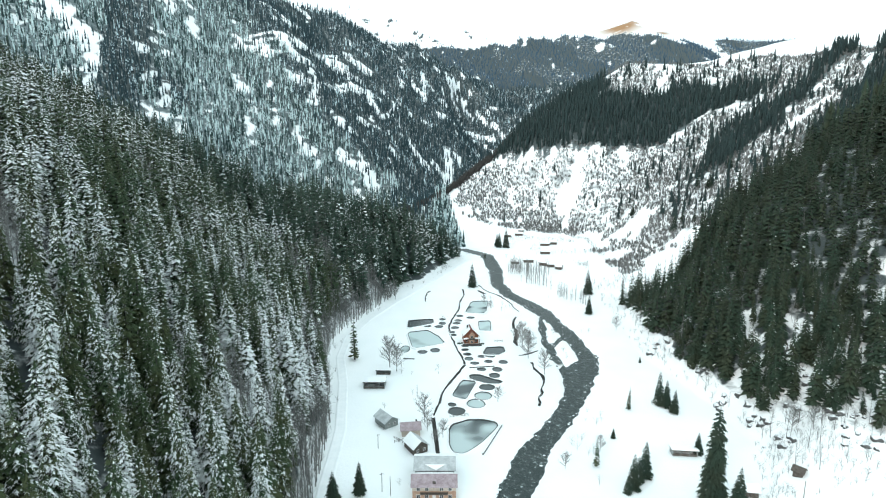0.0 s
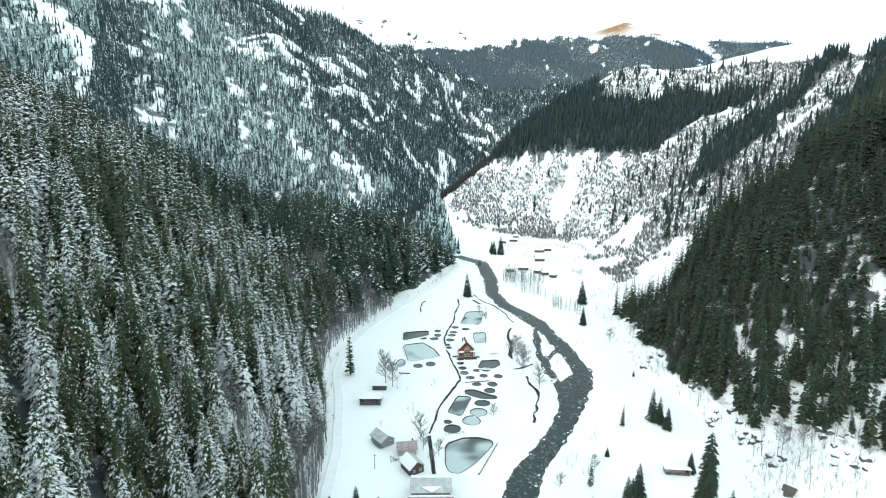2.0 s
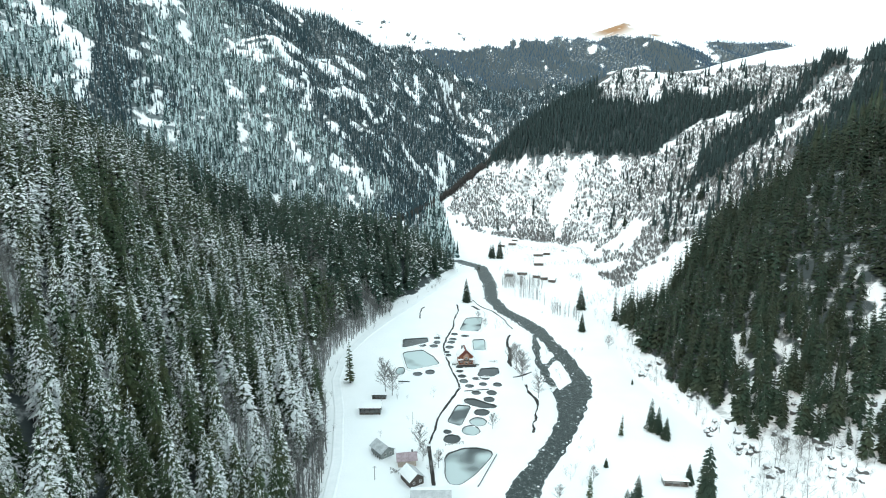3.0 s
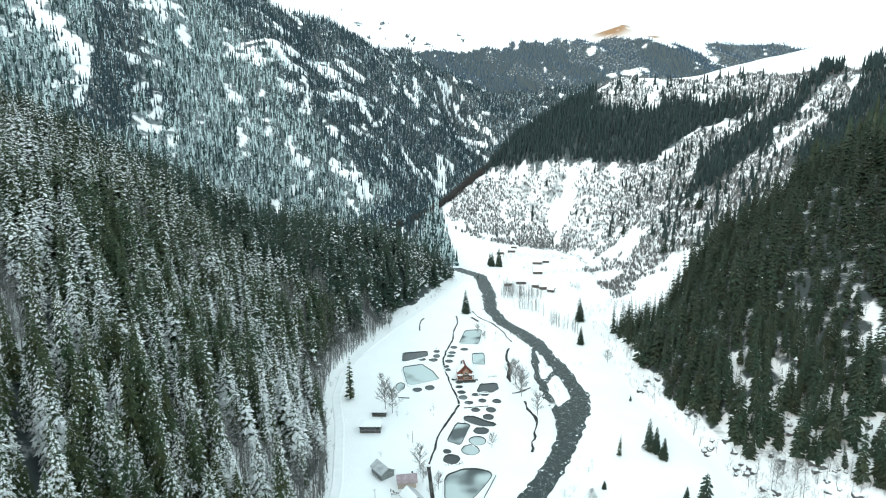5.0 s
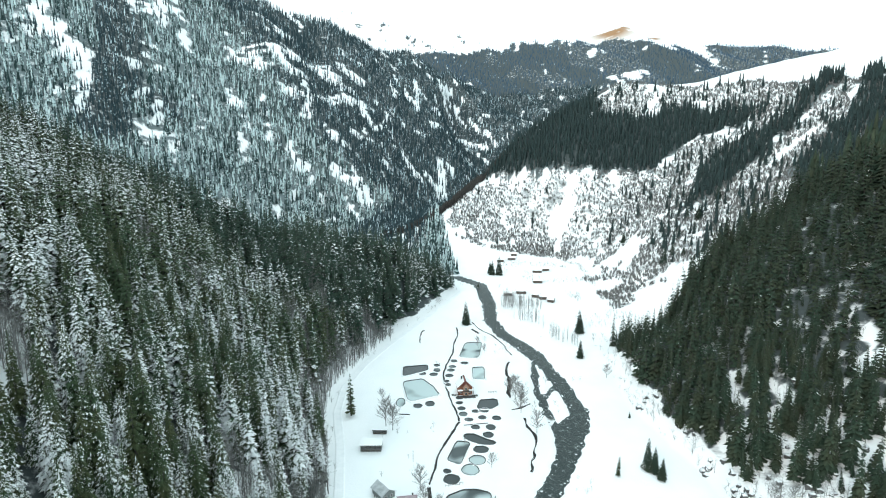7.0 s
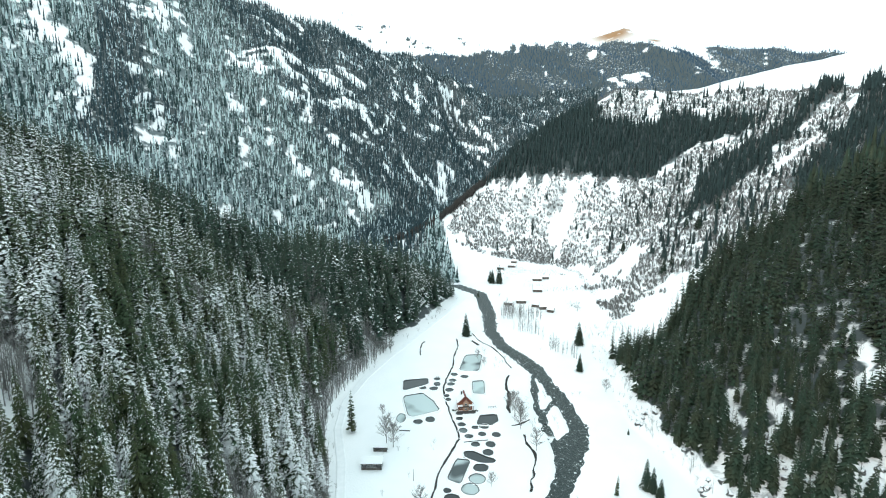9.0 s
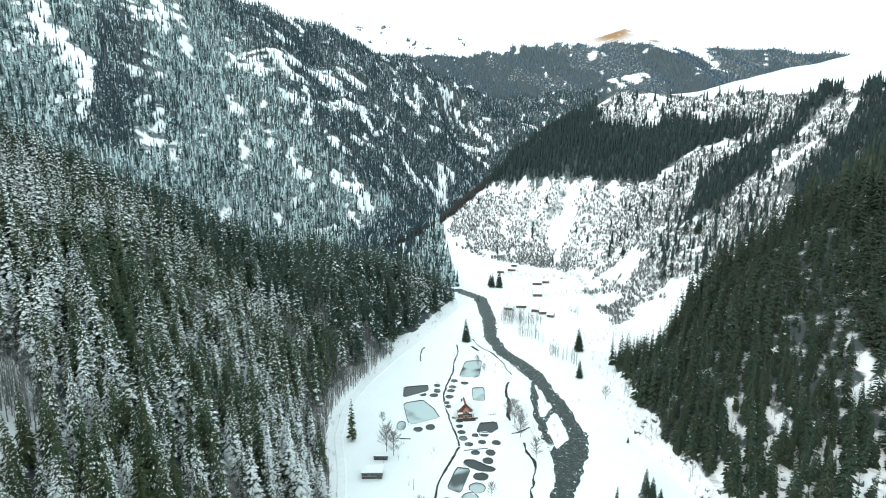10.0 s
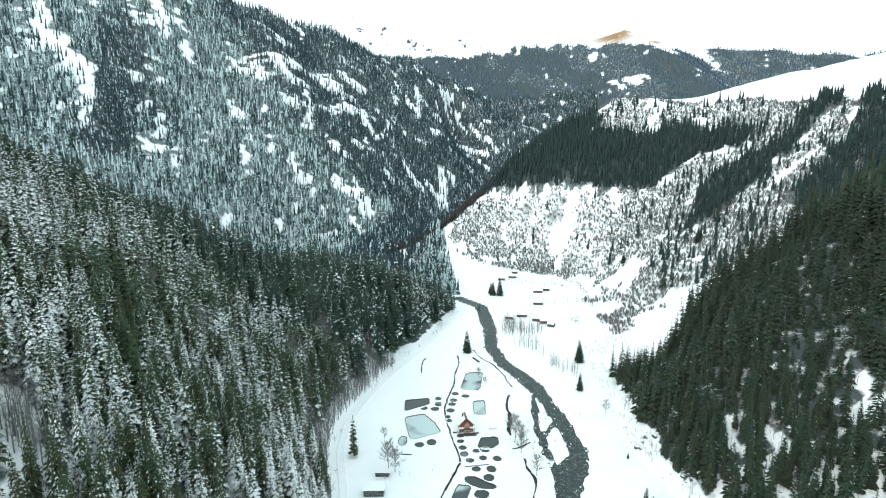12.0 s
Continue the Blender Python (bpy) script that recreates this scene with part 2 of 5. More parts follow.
def needles(name, cover, spread, green, brown, snow=(0.90, 0.92, 0.93), patch=0.02, salt=0.5, clump=0.7, single=0.9, drifts=(), lie=(0.15, 0.5)):
    """Spruce needles with snow lying on part of the boughs: cover is the mean share, spread how it varies over the slope."""
    m, n, l, p = nodes_of(name)
    g = n.new("ShaderNodeNewGeometry")
    axes = n.new("ShaderNodeSeparateXYZ")
    l.new(g.outputs["Normal"], axes.inputs[0])
    island, place = g.outputs["Random Per Island"], g.outputs["Position"]
    slope = grain(n, l, patch, 2, place)
    local = grain(n, l, clump, 3, place)
    share = maths(n, l, "ADD", maths(n, l, "MULTIPLY", maths(n, l, "SUBTRACT", slope, 0.5), spread), cover)
    # stretches of the slope that the snowfall reached more or less: x, y, radius and share
    for dx, dy, radius, more in drifts:
        gap = n.new("ShaderNodeVectorMath")
        gap.operation = "DISTANCE"
        flatten = n.new("ShaderNodeVectorMath")
        flatten.operation = "MULTIPLY"
        l.new(place, flatten.inputs[0])
        flatten.inputs[1].default_value = (1, 1, 0)
        l.new(flatten.outputs[0], gap.inputs[0])
        gap.inputs[1].default_value = (dx, dy, 0)
        share = maths(n, l, "ADD", share, ramp(n, l, gap.outputs["Value"], radius * 0.4, radius * 1.4, more, 0.0))
    # one tree carries more than the next, and the outer boughs more than the inner ones
    squash = n.new("ShaderNodeVectorMath")
    squash.operation = "MULTIPLY"
    l.new(place, squash.inputs[0])
    squash.inputs[1].default_value = (1, 1, 0.08)
    tree = grain(n, l, 0.13, 1, squash.outputs[0])
    share = maths(n, l, "ADD", share, maths(n, l, "MULTIPLY", maths(n, l, "SUBTRACT", tree, 0.5), single))
    reach = n.new("ShaderNodeAttribute")
    reach.attribute_name = "reach"
    share = maths(n, l, "ADD", share, maths(n, l, "MULTIPLY", maths(n, l, "SUBTRACT", reach.outputs["Fac"], 0.6), 0.45))
    chance = maths(n, l, "ADD", maths(n, l, "MULTIPLY", island, salt), maths(n, l, "MULTIPLY", local, 1 - salt))
    lies = ramp(n, l, maths(n, l, "SUBTRACT", share, chance), -0.07, 0.09, 0.0, 0.92)
    flat = ramp(n, l, axes.outputs["Z"], *lie)
    leaf = blend(n, l, ramp(n, l, grain(n, l, 0.12, 2, place), 0.42, 0.62), green, brown)
    leaf = blend(n, l, maths(n, l, "MULTIPLY", island, 0.4), leaf, tuple(c * 0.5 for c in green))
    leaf = blend(n, l, ramp(n, l, tree, 0.35, 0.65, 0.5, 0.0), leaf, tuple(c * 0.5 for c in brown))
    l.new(blend(n, l, maths(n, l, "MULTIPLY", lies, flat), leaf, snow), p.inputs["Base Color"])
    p.inputs["Roughness"].default_value = 0.85
    p.inputs["Specular IOR Level"].default_value = 0.2
    return m


def water_rapids():
    m, n, l, p = nodes_of("river_water")
    streak, small = grain(n, l, 0.6, 5, rough=0.72), grain(n, l, 3.0, 4)
    foam = ramp(n, l, maths(n, l, "ADD", maths(n, l, "MULTIPLY", streak, 0.7), maths(n, l, "MULTIPLY", small, 0.3)), 0.54, 0.66)
    l.new(blend(n, l, foam, (0.034, 0.047, 0.046), (0.55, 0.6, 0.6)), p.inputs["Base Color"])
    l.new(ramp(n, l, foam, 0, 1, 0.3, 0.8), p.inputs["Roughness"])
    p.inputs["Specular IOR Level"].default_value = 0.15
    bump(n, l, p, maths(n, l, "ADD", streak, small), 0.8, 0.3)
    return m


def pond_water(name, deep, ice, low, high):
    """Still water partly under ice: low and high set how far the ice has closed."""
    m, n, l, p = nodes_of(name)
    closed = ramp(n, l, grain(n, l, 0.05, 1.5), low, high)
    l.new(blend(n, l, closed, deep, ice), p.inputs["Base Color"])
    l.new(ramp(n, l, closed, 0, 1, 0.15, 0.6), p.inputs["Roughness"])
    p.inputs["Specular IOR Level"].default_value = 0.3
    bump(n, l, p, grain(n, l, 1.2, 3), 0.15, 0.05)
    return m


SNOW = snow_ground()
DRIFTS = ((-108, 142, 45, 0.06), (-140, 184, 35, 0.03), (-200, 300, 55, 0.07), (-60, 222, 17, 0.1), (-68, 286, 14, 0.1), (-100, 205, 35, -0.08), (-270, 370, 60, 0.04))
SPRUCE_SNOWY = needles("spruce_snowy", 0.36, 0.6, (0.050, 0.092, 0.046), (0.088, 0.102, 0.046), patch=0.014, salt=0.28, clump=1.4, drifts=DRIFTS)
SPRUCE_SLOPE = needles("spruce_slope", 0.40, 0.5, (0.052, 0.096, 0.054), (0.086, 0.104, 0.050), patch=0.014, salt=0.22, clump=1.5, drifts=DRIFTS)
SPRUCE_TIP = needles("spruce_tip", 0.20, 0.3, (0.044, 0.086, 0.064), (0.060, 0.086, 0.058))
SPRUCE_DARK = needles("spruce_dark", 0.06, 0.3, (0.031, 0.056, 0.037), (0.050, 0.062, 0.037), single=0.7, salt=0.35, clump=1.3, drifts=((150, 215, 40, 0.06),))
SPRUCE_MEADOW = needles("spruce_meadow", 0.14, 0.2, (0.036, 0.066, 0.048), (0.048, 0.066, 0.044), salt=0.3, clump=1.6)
SPRUCE_RIDGE = needles("spruce_ridge", -0.15, 0.3, (0.028, 0.050, 0.050), (0.036, 0.056, 0.054), salt=0.3, clump=0.2)
# frosted and far trees: haze of distance put into their colours, blue-teal
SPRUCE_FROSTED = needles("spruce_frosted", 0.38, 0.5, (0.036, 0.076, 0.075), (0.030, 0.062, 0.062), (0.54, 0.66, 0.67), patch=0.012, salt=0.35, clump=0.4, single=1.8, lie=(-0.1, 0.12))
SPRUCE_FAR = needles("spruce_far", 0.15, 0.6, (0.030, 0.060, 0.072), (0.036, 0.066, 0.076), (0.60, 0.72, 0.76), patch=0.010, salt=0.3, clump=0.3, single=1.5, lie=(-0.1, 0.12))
# the far range's blue is distance haze put into needle and snow colours
SPRUCE_HAZE = needles("spruce_haze", 0.0, 0.9, (0.048, 0.096, 0.15), (0.056, 0.106, 0.16), (0.56, 0.68, 0.78), patch=0.006, salt=0.3, clump=0.2, single=1.4, lie=(-0.1, 0.12))
BARK = plain("bark", (0.034, 0.032, 0.030), (0.078, 0.073, 0.068), 1.5)
BIRCH = plain("birch", (0.13, 0.13, 0.125), (0.26, 0.255, 0.245), 0.8)
TWIG = plain("twig", (0.13, 0.13, 0.125), (0.25, 0.245, 0.235), 0.8)
BRUSHWOOD = plain("brushwood", (0.10, 0.10, 0.098), (0.21, 0.21, 0.205), 0.5)
WATER = water_rapids()
POND_DARK = pond_water("pond_dark", (0.032, 0.042, 0.043), (0.17, 0.21, 0.21), 0.5, 0.75)
POND_ICE = pond_water("pond_ice", (0.10, 0.14, 0.145), (0.50, 0.59, 0.59), 0.28, 0.48)
STONE = plain("wet_stone", (0.025, 0.026, 0.026), (0.075, 0.072, 0.068), 1.2)
POND_HALF = pond_water("pond_half", (0.05, 0.066, 0.068), (0.46, 0.54, 0.54), 0.40, 0.56)


def snowy_rock():
    m, n, l, p = nodes_of("snowy_rock")
    g = n.new("ShaderNodeNewGeometry")
    axes = n.new("ShaderNodeSeparateXYZ")
    l.new(g.outputs["Normal"], axes.inputs[0])
    lies = ramp(n, l, maths(n, l, "ADD", axes.outputs["Z"], maths(n, l, "MULTIPLY", grain(n, l, 0.8, 4), 1.0)), 0.95, 1.2)
    l.new(blend(n, l, lies, blend(n, l, grain(n, l, 0.7, 4), (0.04, 0.042, 0.042), (0.11, 0.112, 0.11)), (0.84, 0.87, 0.89)), p.inputs["Base Color"])
    p.inputs["Roughness"].default_value = 0.85
    return m


ROCK = snowy_rock()
DITCH = plain("wet_ditch", (0.012, 0.013, 0.013), (0.045, 0.040, 0.036), 1.4, 0.9)
PACKED_SNOW = plain("packed_snow", (0.82, 0.84, 0.85), (0.89, 0.90, 0.905), 0.25, 0.7)


# ---- where the woods stand ----
def in_view(x, y, limit=50):
    return np.degrees(np.abs(np.arctan2(x, y))) < limit


def inside(x, y, poly):
    """Which places lie within a polygon of the plan."""
    hit = np.zeros(np.shape(x), bool)
    for (x0, y0), (x1, y1) in zip(poly, poly[1:] + poly[:1]):
        cross = (y0 > y) != (y1 > y)
        hit ^= cross & (x < (x1 - x0) * (y - y0) / ((y1 - y0) or 1e-9) + x0)
    return hit


def off(x, y, segments):
    """Metres by which places lie outside the nearest of some strips: ends and half the width."""
    best = np.full(np.shape(x), 1e9)
    for x0, y0, x1, y1, w in segments:
        dx, dy = x1 - x0, y1 - y0
        s = np.clip(((x - x0) * dx + (y - y0) * dy) / (dx * dx + dy * dy + 1e-9), 0, 1)
        best = np.minimum(best, np.hypot(x0 + s * dx - x, y0 + s * dy - y) - w)
    return best


def stuff(ob, label, category="forest"):
    return tagged(ob, label, category, kind="stuff")


# bare glades in the left wood, of birch and of plain snow
GLADES = [(-101, 412, -90, 392, 4), (-95, 345, -90, 332, 3.5), (-88, 378, -74, 366, 4), (-164, 300, -160, 292, 5), (-136, 296, -132, 288, 4), (-80, 177, -58, 190, 7), (-141, 165, -122, 149, 7)]
# snow chutes and clearings on the far mountain: the great clearing, the high belt, the middle slope and the dark flank
GREAT_CLEARING = [(-733, 1077, -692, 1013, 15), (-690, 987, -672, 1036, 13), (-684, 1023, -629, 1007, 15), (-642, 983, -618, 1003, 15), (-620, 1000, -556, 887, 11), (-607, 890, -582, 905, 7), (-647, 1227, -628, 1209, 10), (-627, 1298, -586, 1242, 12), (-721, 966, -694, 932, 6),
                  (-582, 1141, -563, 1103, 5), (-584, 1057, -562, 1094, 3), (-551, 1103, -535, 1115, 5), (-530, 993, -530, 1032, 4), (-488, 959, -498, 1007, 5), (-465, 1081, -408, 1036, 6), (-434, 1126, -388, 1157, 5), (-405, 1139, -370, 1096, 5), (-357, 1168, -317, 1143, 5)]
HIGH_BELT = [(-491, 1315, -456, 1345, 6), (-477, 1290, -414, 1333, 8), (-411, 1300, -393, 1329, 11), (-434, 1358, -372, 1428, 7), (-372, 1428, -315, 1488, 12), (-352, 1372, -316, 1387, 12), (-350, 1279, -318, 1277, 11), (-319, 1506, -261, 1509, 9), (-289, 1461, -229, 1493, 14),
             (-270, 1573, -210, 1580, 12), (-313, 1345, -283, 1244, 9), (-243, 1400, -182, 1473, 10), (-193, 1444, -158, 1377, 10), (-271, 1226, -225, 1205, 6), (-226, 1214, -164, 1200, 6), (-212, 1283, -169, 1299, 4), (-284, 1324, -252, 1369, 7), (-471, 1516, -390, 1566, 10)]
MIDDLE_SLOPE = [(-337, 1091, -307, 1102, 6), (-299, 1089, -250, 1066, 7), (-253, 1080, -235, 1043, 3), (-208, 1105, -139, 1088, 9), (-148, 1071, -131, 1064, 4), (-116, 1078, -104, 1070, 3), (-308, 966, -287, 961, 2), (-273, 921, -268, 938, 3), (-205, 937, -182, 972, 6)]
DARK_FLANK = [(-72, 1927, -56, 1714, 8), (15, 2078, 60, 2193, 7), (-4, 1823, 14, 1881, 10), (-21, 1664, 31, 1776, 7), (-59, 1545, -28, 1559, 3), (-121, 1271, -107, 1251, 5), (-74, 1372, -51, 1297, 7), (-32, 1369, -4, 1309, 6), (11, 1481, 16, 1331, 9), (17, 1345, 17, 1284, 11),
              (37, 1491, 40, 1448, 8), (73, 1914, 167, 1865, 10), (174, 1954, 207, 1877, 8), (86, 1769, 137, 1722, 5), (-145, 1387, -127, 1520, 6), (-150, 1819, -121, 1653, 11), (-94, 1779, -67, 1771, 9), (119, 2045, 154, 1958, 6)]
CHUTES = GREAT_CLEARING + HIGH_BELT + MIDDLE_SLOPE + DARK_FLANK
# trees without frost: a belt beside the clearing
DARK_BELT = [(-530, 880, -560, 1010, 30), (-560, 1010, -630, 1160, 34), (-480, 1010, -560, 1010, 14), (-100, 700, -45, 1000, 55), (-45, 1000, 0, 1150, 50)]
RANGE_CHUTES = [(1060, 2880, 1000, 2760, 10), (1040, 2780, 960, 2600, 8), (1060, 2850, 1090, 2700, 6), (1300, 2860, 1340, 2620, 12), (1440, 2850, 1430, 2700, 8), (1650, 2840, 1560, 2650, 9), (1780, 2830, 1740, 2700, 9), (1180, 2860, 1120, 2760, 8), (700, 2890, 690, 2830, 10), (640, 2890, 628, 2840, 10), (560, 2890, 545, 2810, 12), (420, 2890, 400, 2800, 14), (340, 2890, 330, 2800, 12), (280, 2890, 270, 2840, 10), (150, 2400, 130, 2380, 14)]
RIDGE_BAND = [(66, 905), (100, 935), (217, 950), (262, 930), (250, 870), (282, 822), (318, 820), (365, 785), (398, 745), (405, 700), (380, 690), (350, 722), (314, 718), (289, 717), (262, 722), (214, 752), (183, 785), (151, 832), (131, 864), (100, 903)]
GULLY_WOOD = [(317, 652), (341, 674), (357, 660), (383, 656), (413, 654), (449, 668), (490, 690), (470, 645), (443, 637), (415, 616), (388, 615), (362, 600), (337, 597), (305, 590), (270, 575), (266, 600), (300, 620)]
SPUR_WOOD = [(524, 653), (447, 593), (416, 572), (386, 563), (356, 539), (330, 505), (350, 470), (420, 450), (520, 470), (560, 560)]
BENCH = [(96, 905), (150, 845), (190, 785), (220, 750), (290, 712), (240, 640), (188, 655), (144, 684), (60, 740), (0, 800), (-10, 825), (20, 850)]
GULLY_BRUSH = [(186, 540), (226, 488), (300, 430), (400, 430), (470, 540), (470, 600), (300, 560), (262, 604)]
CHUTE_BRUSH = [(216, 712), (290, 695), (372, 662), (400, 694), (420, 665), (440, 600), (405, 640), (345, 618), (292, 615), (262, 600), (200, 640)]
UPPER_BRUSH = [(404, 690), (366, 780), (326, 832), (318, 905), (430, 792), (478, 622), (440, 604)]

MEADOW_BRUSH = [(140, 660), (206, 685), (243, 610), (300, 545), (256, 480), (230, 466), (190, 474), (160, 470), (158, 560)]


SIDE_BRUSH = [(320, 660), (300, 600), (362, 600), (415, 616), (465, 632), (440, 590), (401, 583), (372, 570), (340, 520), (300, 480), (255, 475), (220, 500), (225, 560), (262, 604)]
GAP_BRUSH = [(262, 722), (314, 718), (350, 722), (380, 690), (405, 700), (449, 672), (413, 654), (357, 660), (341, 674), (317, 652), (290, 690)]
KNOLL_BRUSH = [(262, 935), (250, 870), (282, 822), (318, 820), (365, 785), (398, 745), (425, 770), (335, 885), (300, 920)]
# a chute of clean snow between the gully's wood and the spur behind
SNOW_STRIP = [(325, 548, 345, 566, 6), (345, 566, 372, 580, 7), (372, 580, 401, 584, 7), (401, 584, 437, 578, 5)]


def left_mask(x, y):
    foot = crest(x, y, LEFT_FOOT)
    edge = np.where((y > 250) & (y < 405), 5 + 13 * smooth_noise(x, y, 15, 53), 2.0)
    glade = off(x, y, GLADES) + 8 * (fractal(x, y, 12, 2, 54) - 0.5)
    return (foot > edge) & (y > 40) & (y < 590) & (x > -470) & (crest(x, y, LEFT_SPUR) > 2) & (fractal(x, y, 30, 3, 51) > 0.15) & (glade > 0)


def right_mask(x, y):
    foot = crest(x, y, RIGHT_FOOT)
    edge = np.where(y < 260, 6, 8) + 16 * (fractal(x, y, 18, 2, 63) - 0.4)
    glade = off(x, y, [(150, 222, 162, 232, 3), (172, 240, 174, 228, 2), (162, 244, 163, 232, 2), (185, 195, 196, 205, 2), (148, 210, 156, 200, 3)]) + 6 * (fractal(x, y, 10, 2, 64) - 0.5)
    low = np.interp(x, [100, 127, 148, 184, 240, 430], [240, 218, 180, 165, 143, 105]) + 14 * (fractal(x, y, 16, 2, 65) - 0.5)
    return (foot > edge) & (y > low) & (y < 400) & (x > 100) & (fractal(x, y, 8, 2, 66) > np.where(y + 0.25 * x < 302, 0.33, 0.14)) & (glade > 0)


def band_mask(x, y):
    x, y = x + 34 * (fractal(x, y, 26, 3, 75) - 0.5), y + 34 * (fractal(x, y, 26, 3, 76) - 0.5)
    return (inside(x, y, RIDGE_BAND) & (fractal(x, y, 40, 3, 72) > 0.14)) | (inside(x, y, GULLY_WOOD) & (fractal(x, y, 24, 3, 73) > 0.3)) | (inside(x, y, SPUR_WOOD) & (fractal(x, y, 26, 3, 74) > 0.36))


def open_snow(x, y):
    """Metres by which a place on the far mountain lies outside its open snow, with ragged borders and many small openings."""
    down = 0.25 * (0.55 * x - 0.83 * y)
    chute = off(x, y, CHUTES) + 24 * (fractal(0.83 * x + 0.55 * y, down, 11, 3, 82) - 0.45)
    # small openings cluster in the high belt and thin out towards the foot
    cluster = fractal(x, y, 210, 2, 88)
    spots = fractal(0.83 * x + 0.55 * y, down * 1.6, 16, 2, 89)
    return np.minimum(chute, (0.90 - 0.24 * cluster - spots) * 60)


def mountain_mask(x, y, z):
    """The far side of the valley behind the left spur, and the mountain above it."""
    keep = (y > 560) & (y < 2350) & (x < 720)
    far = np.hypot(x, y) + 1e-6
    # trees stand back from the lower edges of the openings
    for back in (0, 13):
        keep &= open_snow(x + back * x / far, y + back * y / far) > 0
    keep &= ((x < 24 - 0.06 * np.clip(y - 600, 0, 400)) | (y > 945)) & (in_river(x, y) < -5) & (x < 30 + 0.5 * np.clip(y - 1000, 0, 2000)) & (y > 575 - 0.25 * x)
    return keep & (crest(x, y, LEFT_SPUR) < z - 1) | (keep & (y > 600))


def range_mask(x, y, z):
    keep = (z > 40) & (z < np.interp(x, [-400, 150, 300, 700], [560, 590, 655, 760])) & (fractal(x, y * 0.5, 120, 4, 91) > 0.22 + 0.30 * np.clip((z - 570) / 130, 0, 1))
    # snow shows in streaks down the fall of the slope, and sparse trees stand on the white peaks
    keep &= fractal(x, 0.3 * y, 17, 3, 94) > 0.2 + 0.16 * np.clip((z - 600) / 120, 0, 1)
    keep |= (x < 340) & (z > 540) & (z < 800) & (fractal(x, 0.6 * y, 60, 3, 97) > 0.56) & (smooth_noise(x, y, 13, 98) > 0.76)
    keep &= np.hypot((x - 895) / 115, (y - 2890) / 48) > 1
    keep &= (off(x, y, RANGE_CHUTES) + 18 * (fractal(x, y, 24, 3, 93) - 0.2)) > 0
    return keep & (((x > 30 + 0.5 * np.clip(y - 1000, 0, 2000)) & (y > 1450)) | (y > 2350))


def frost_mask(x, y, z):
    """Where hoarfrost whitens the mountain's brush, fading out towards its darker half."""
    fade = np.clip((1330 - y - 0.9 * np.clip(x + 300, -200, 400) + 260 * (fractal(x, y, 90, 3, 86) - 0.5)) / 260, 0, 1)
    belt = np.clip((off(x, y, DARK_BELT) + 36 * (fractal(x, y, 50, 2, 83) - 0.5)) / 30, 0, 1)
    return mountain_mask(x, y, z) * fade * belt * (0.3 + 0.7 * fractal(x, y, 110, 3, 85))


def brush_mask(x, y):
    dense = 0.68 * fractal(x, y, 34, 3, 111) + 0.32 * fractal(x, y, 9, 2, 117)
    side = inside(x, y, SIDE_BRUSH) & (dense > 0.34) & (off(x, y, SNOW_STRIP) > 5 * (dense - 0.4))
    side |= inside(x, y, GAP_BRUSH) & (dense > 0.46)
    side |= inside(x, y, KNOLL_BRUSH) & (dense > 0.38)
    return side | (inside(x, y, BENCH) & (dense > 0.44)) | (inside(x, y, GULLY_BRUSH) & (dense > 0.33)) | (inside(x, y, UPPER_BRUSH) & (dense > 0.36)) | (inside(x, y, CHUTE_BRUSH) & (dense > 0.37)) | (inside(x, y, MEADOW_BRUSH) & (dense > 0.52))


# ---- ground ----
def mesh_of(name, verts, faces, materials, index=None):
    """A mesh from arrays of corners and of triangles or quads."""
    me = bpy.data.meshes.new(name)
    verts, faces = np.asarray(verts, np.float32), np.asarray(faces, np.int32)
    count, sides = faces.shape
    me.vertices.add(len(verts))
    me.vertices.foreach_set("co", verts.ravel())
    me.loops.add(count * sides)
    me.loops.foreach_set("vertex_index", faces.ravel())
    me.polygons.add(count)
    me.polygons.foreach_set("loop_start", np.arange(0, count * sides, sides, dtype=np.int32))
    for m in materials:
        me.materials.append(m)
    if index is not None:
        me.polygons.foreach_set("material_index", np.asarray(index, np.int32))
    me.update(calc_edges=True)
    return me


def spaced(middle, far, step, grow, bounds):
    """Grid lines: even steps over the middle, then ever wider ones out to the far ends."""
    lines = list(np.arange(middle[0], middle[1] + 0.01, step))
    for sign, end in ((1, far[1]), (-1, far[0])):
        gap = step
        while (lines[-1] < end) if sign > 0 else (lines[0] > end):
            at = lines[-1] if sign > 0 else lines[0]
            gap = min(gap * grow, 14 if bounds[0] < at < bounds[1] else 26 if -1300 < at < 3000 else 60)
            if sign > 0:
                lines.append(lines[-1] + gap)
            else:
                lines.insert(0, lines[0] - gap)
    return np.array(lines)


gx, gy = spaced((-66, 132), (-4300, 4300), 2.0, 1.045, (-1050, 700)), spaced((160, 420), (-2600, 4600), 2.0, 1.025, (0, 2300))
X, Y = np.meshgrid(gx, gy)
Z = land(X, Y)
nx, ny = len(gx), len(gy)
corner = np.arange(nx * ny).reshape(ny, nx)
quads = np.stack([corner[:-1, :-1], corner[:-1, 1:], corner[1:, 1:], corner[1:, :-1]], -1).reshape(-1, 4)
ground = new("ground", mesh_of("ground", np.stack([X, Y, Z], -1).reshape(-1, 3), quads, [SNOW]))
ground.data.polygons.foreach_set("use_smooth", np.ones(len(quads), bool))
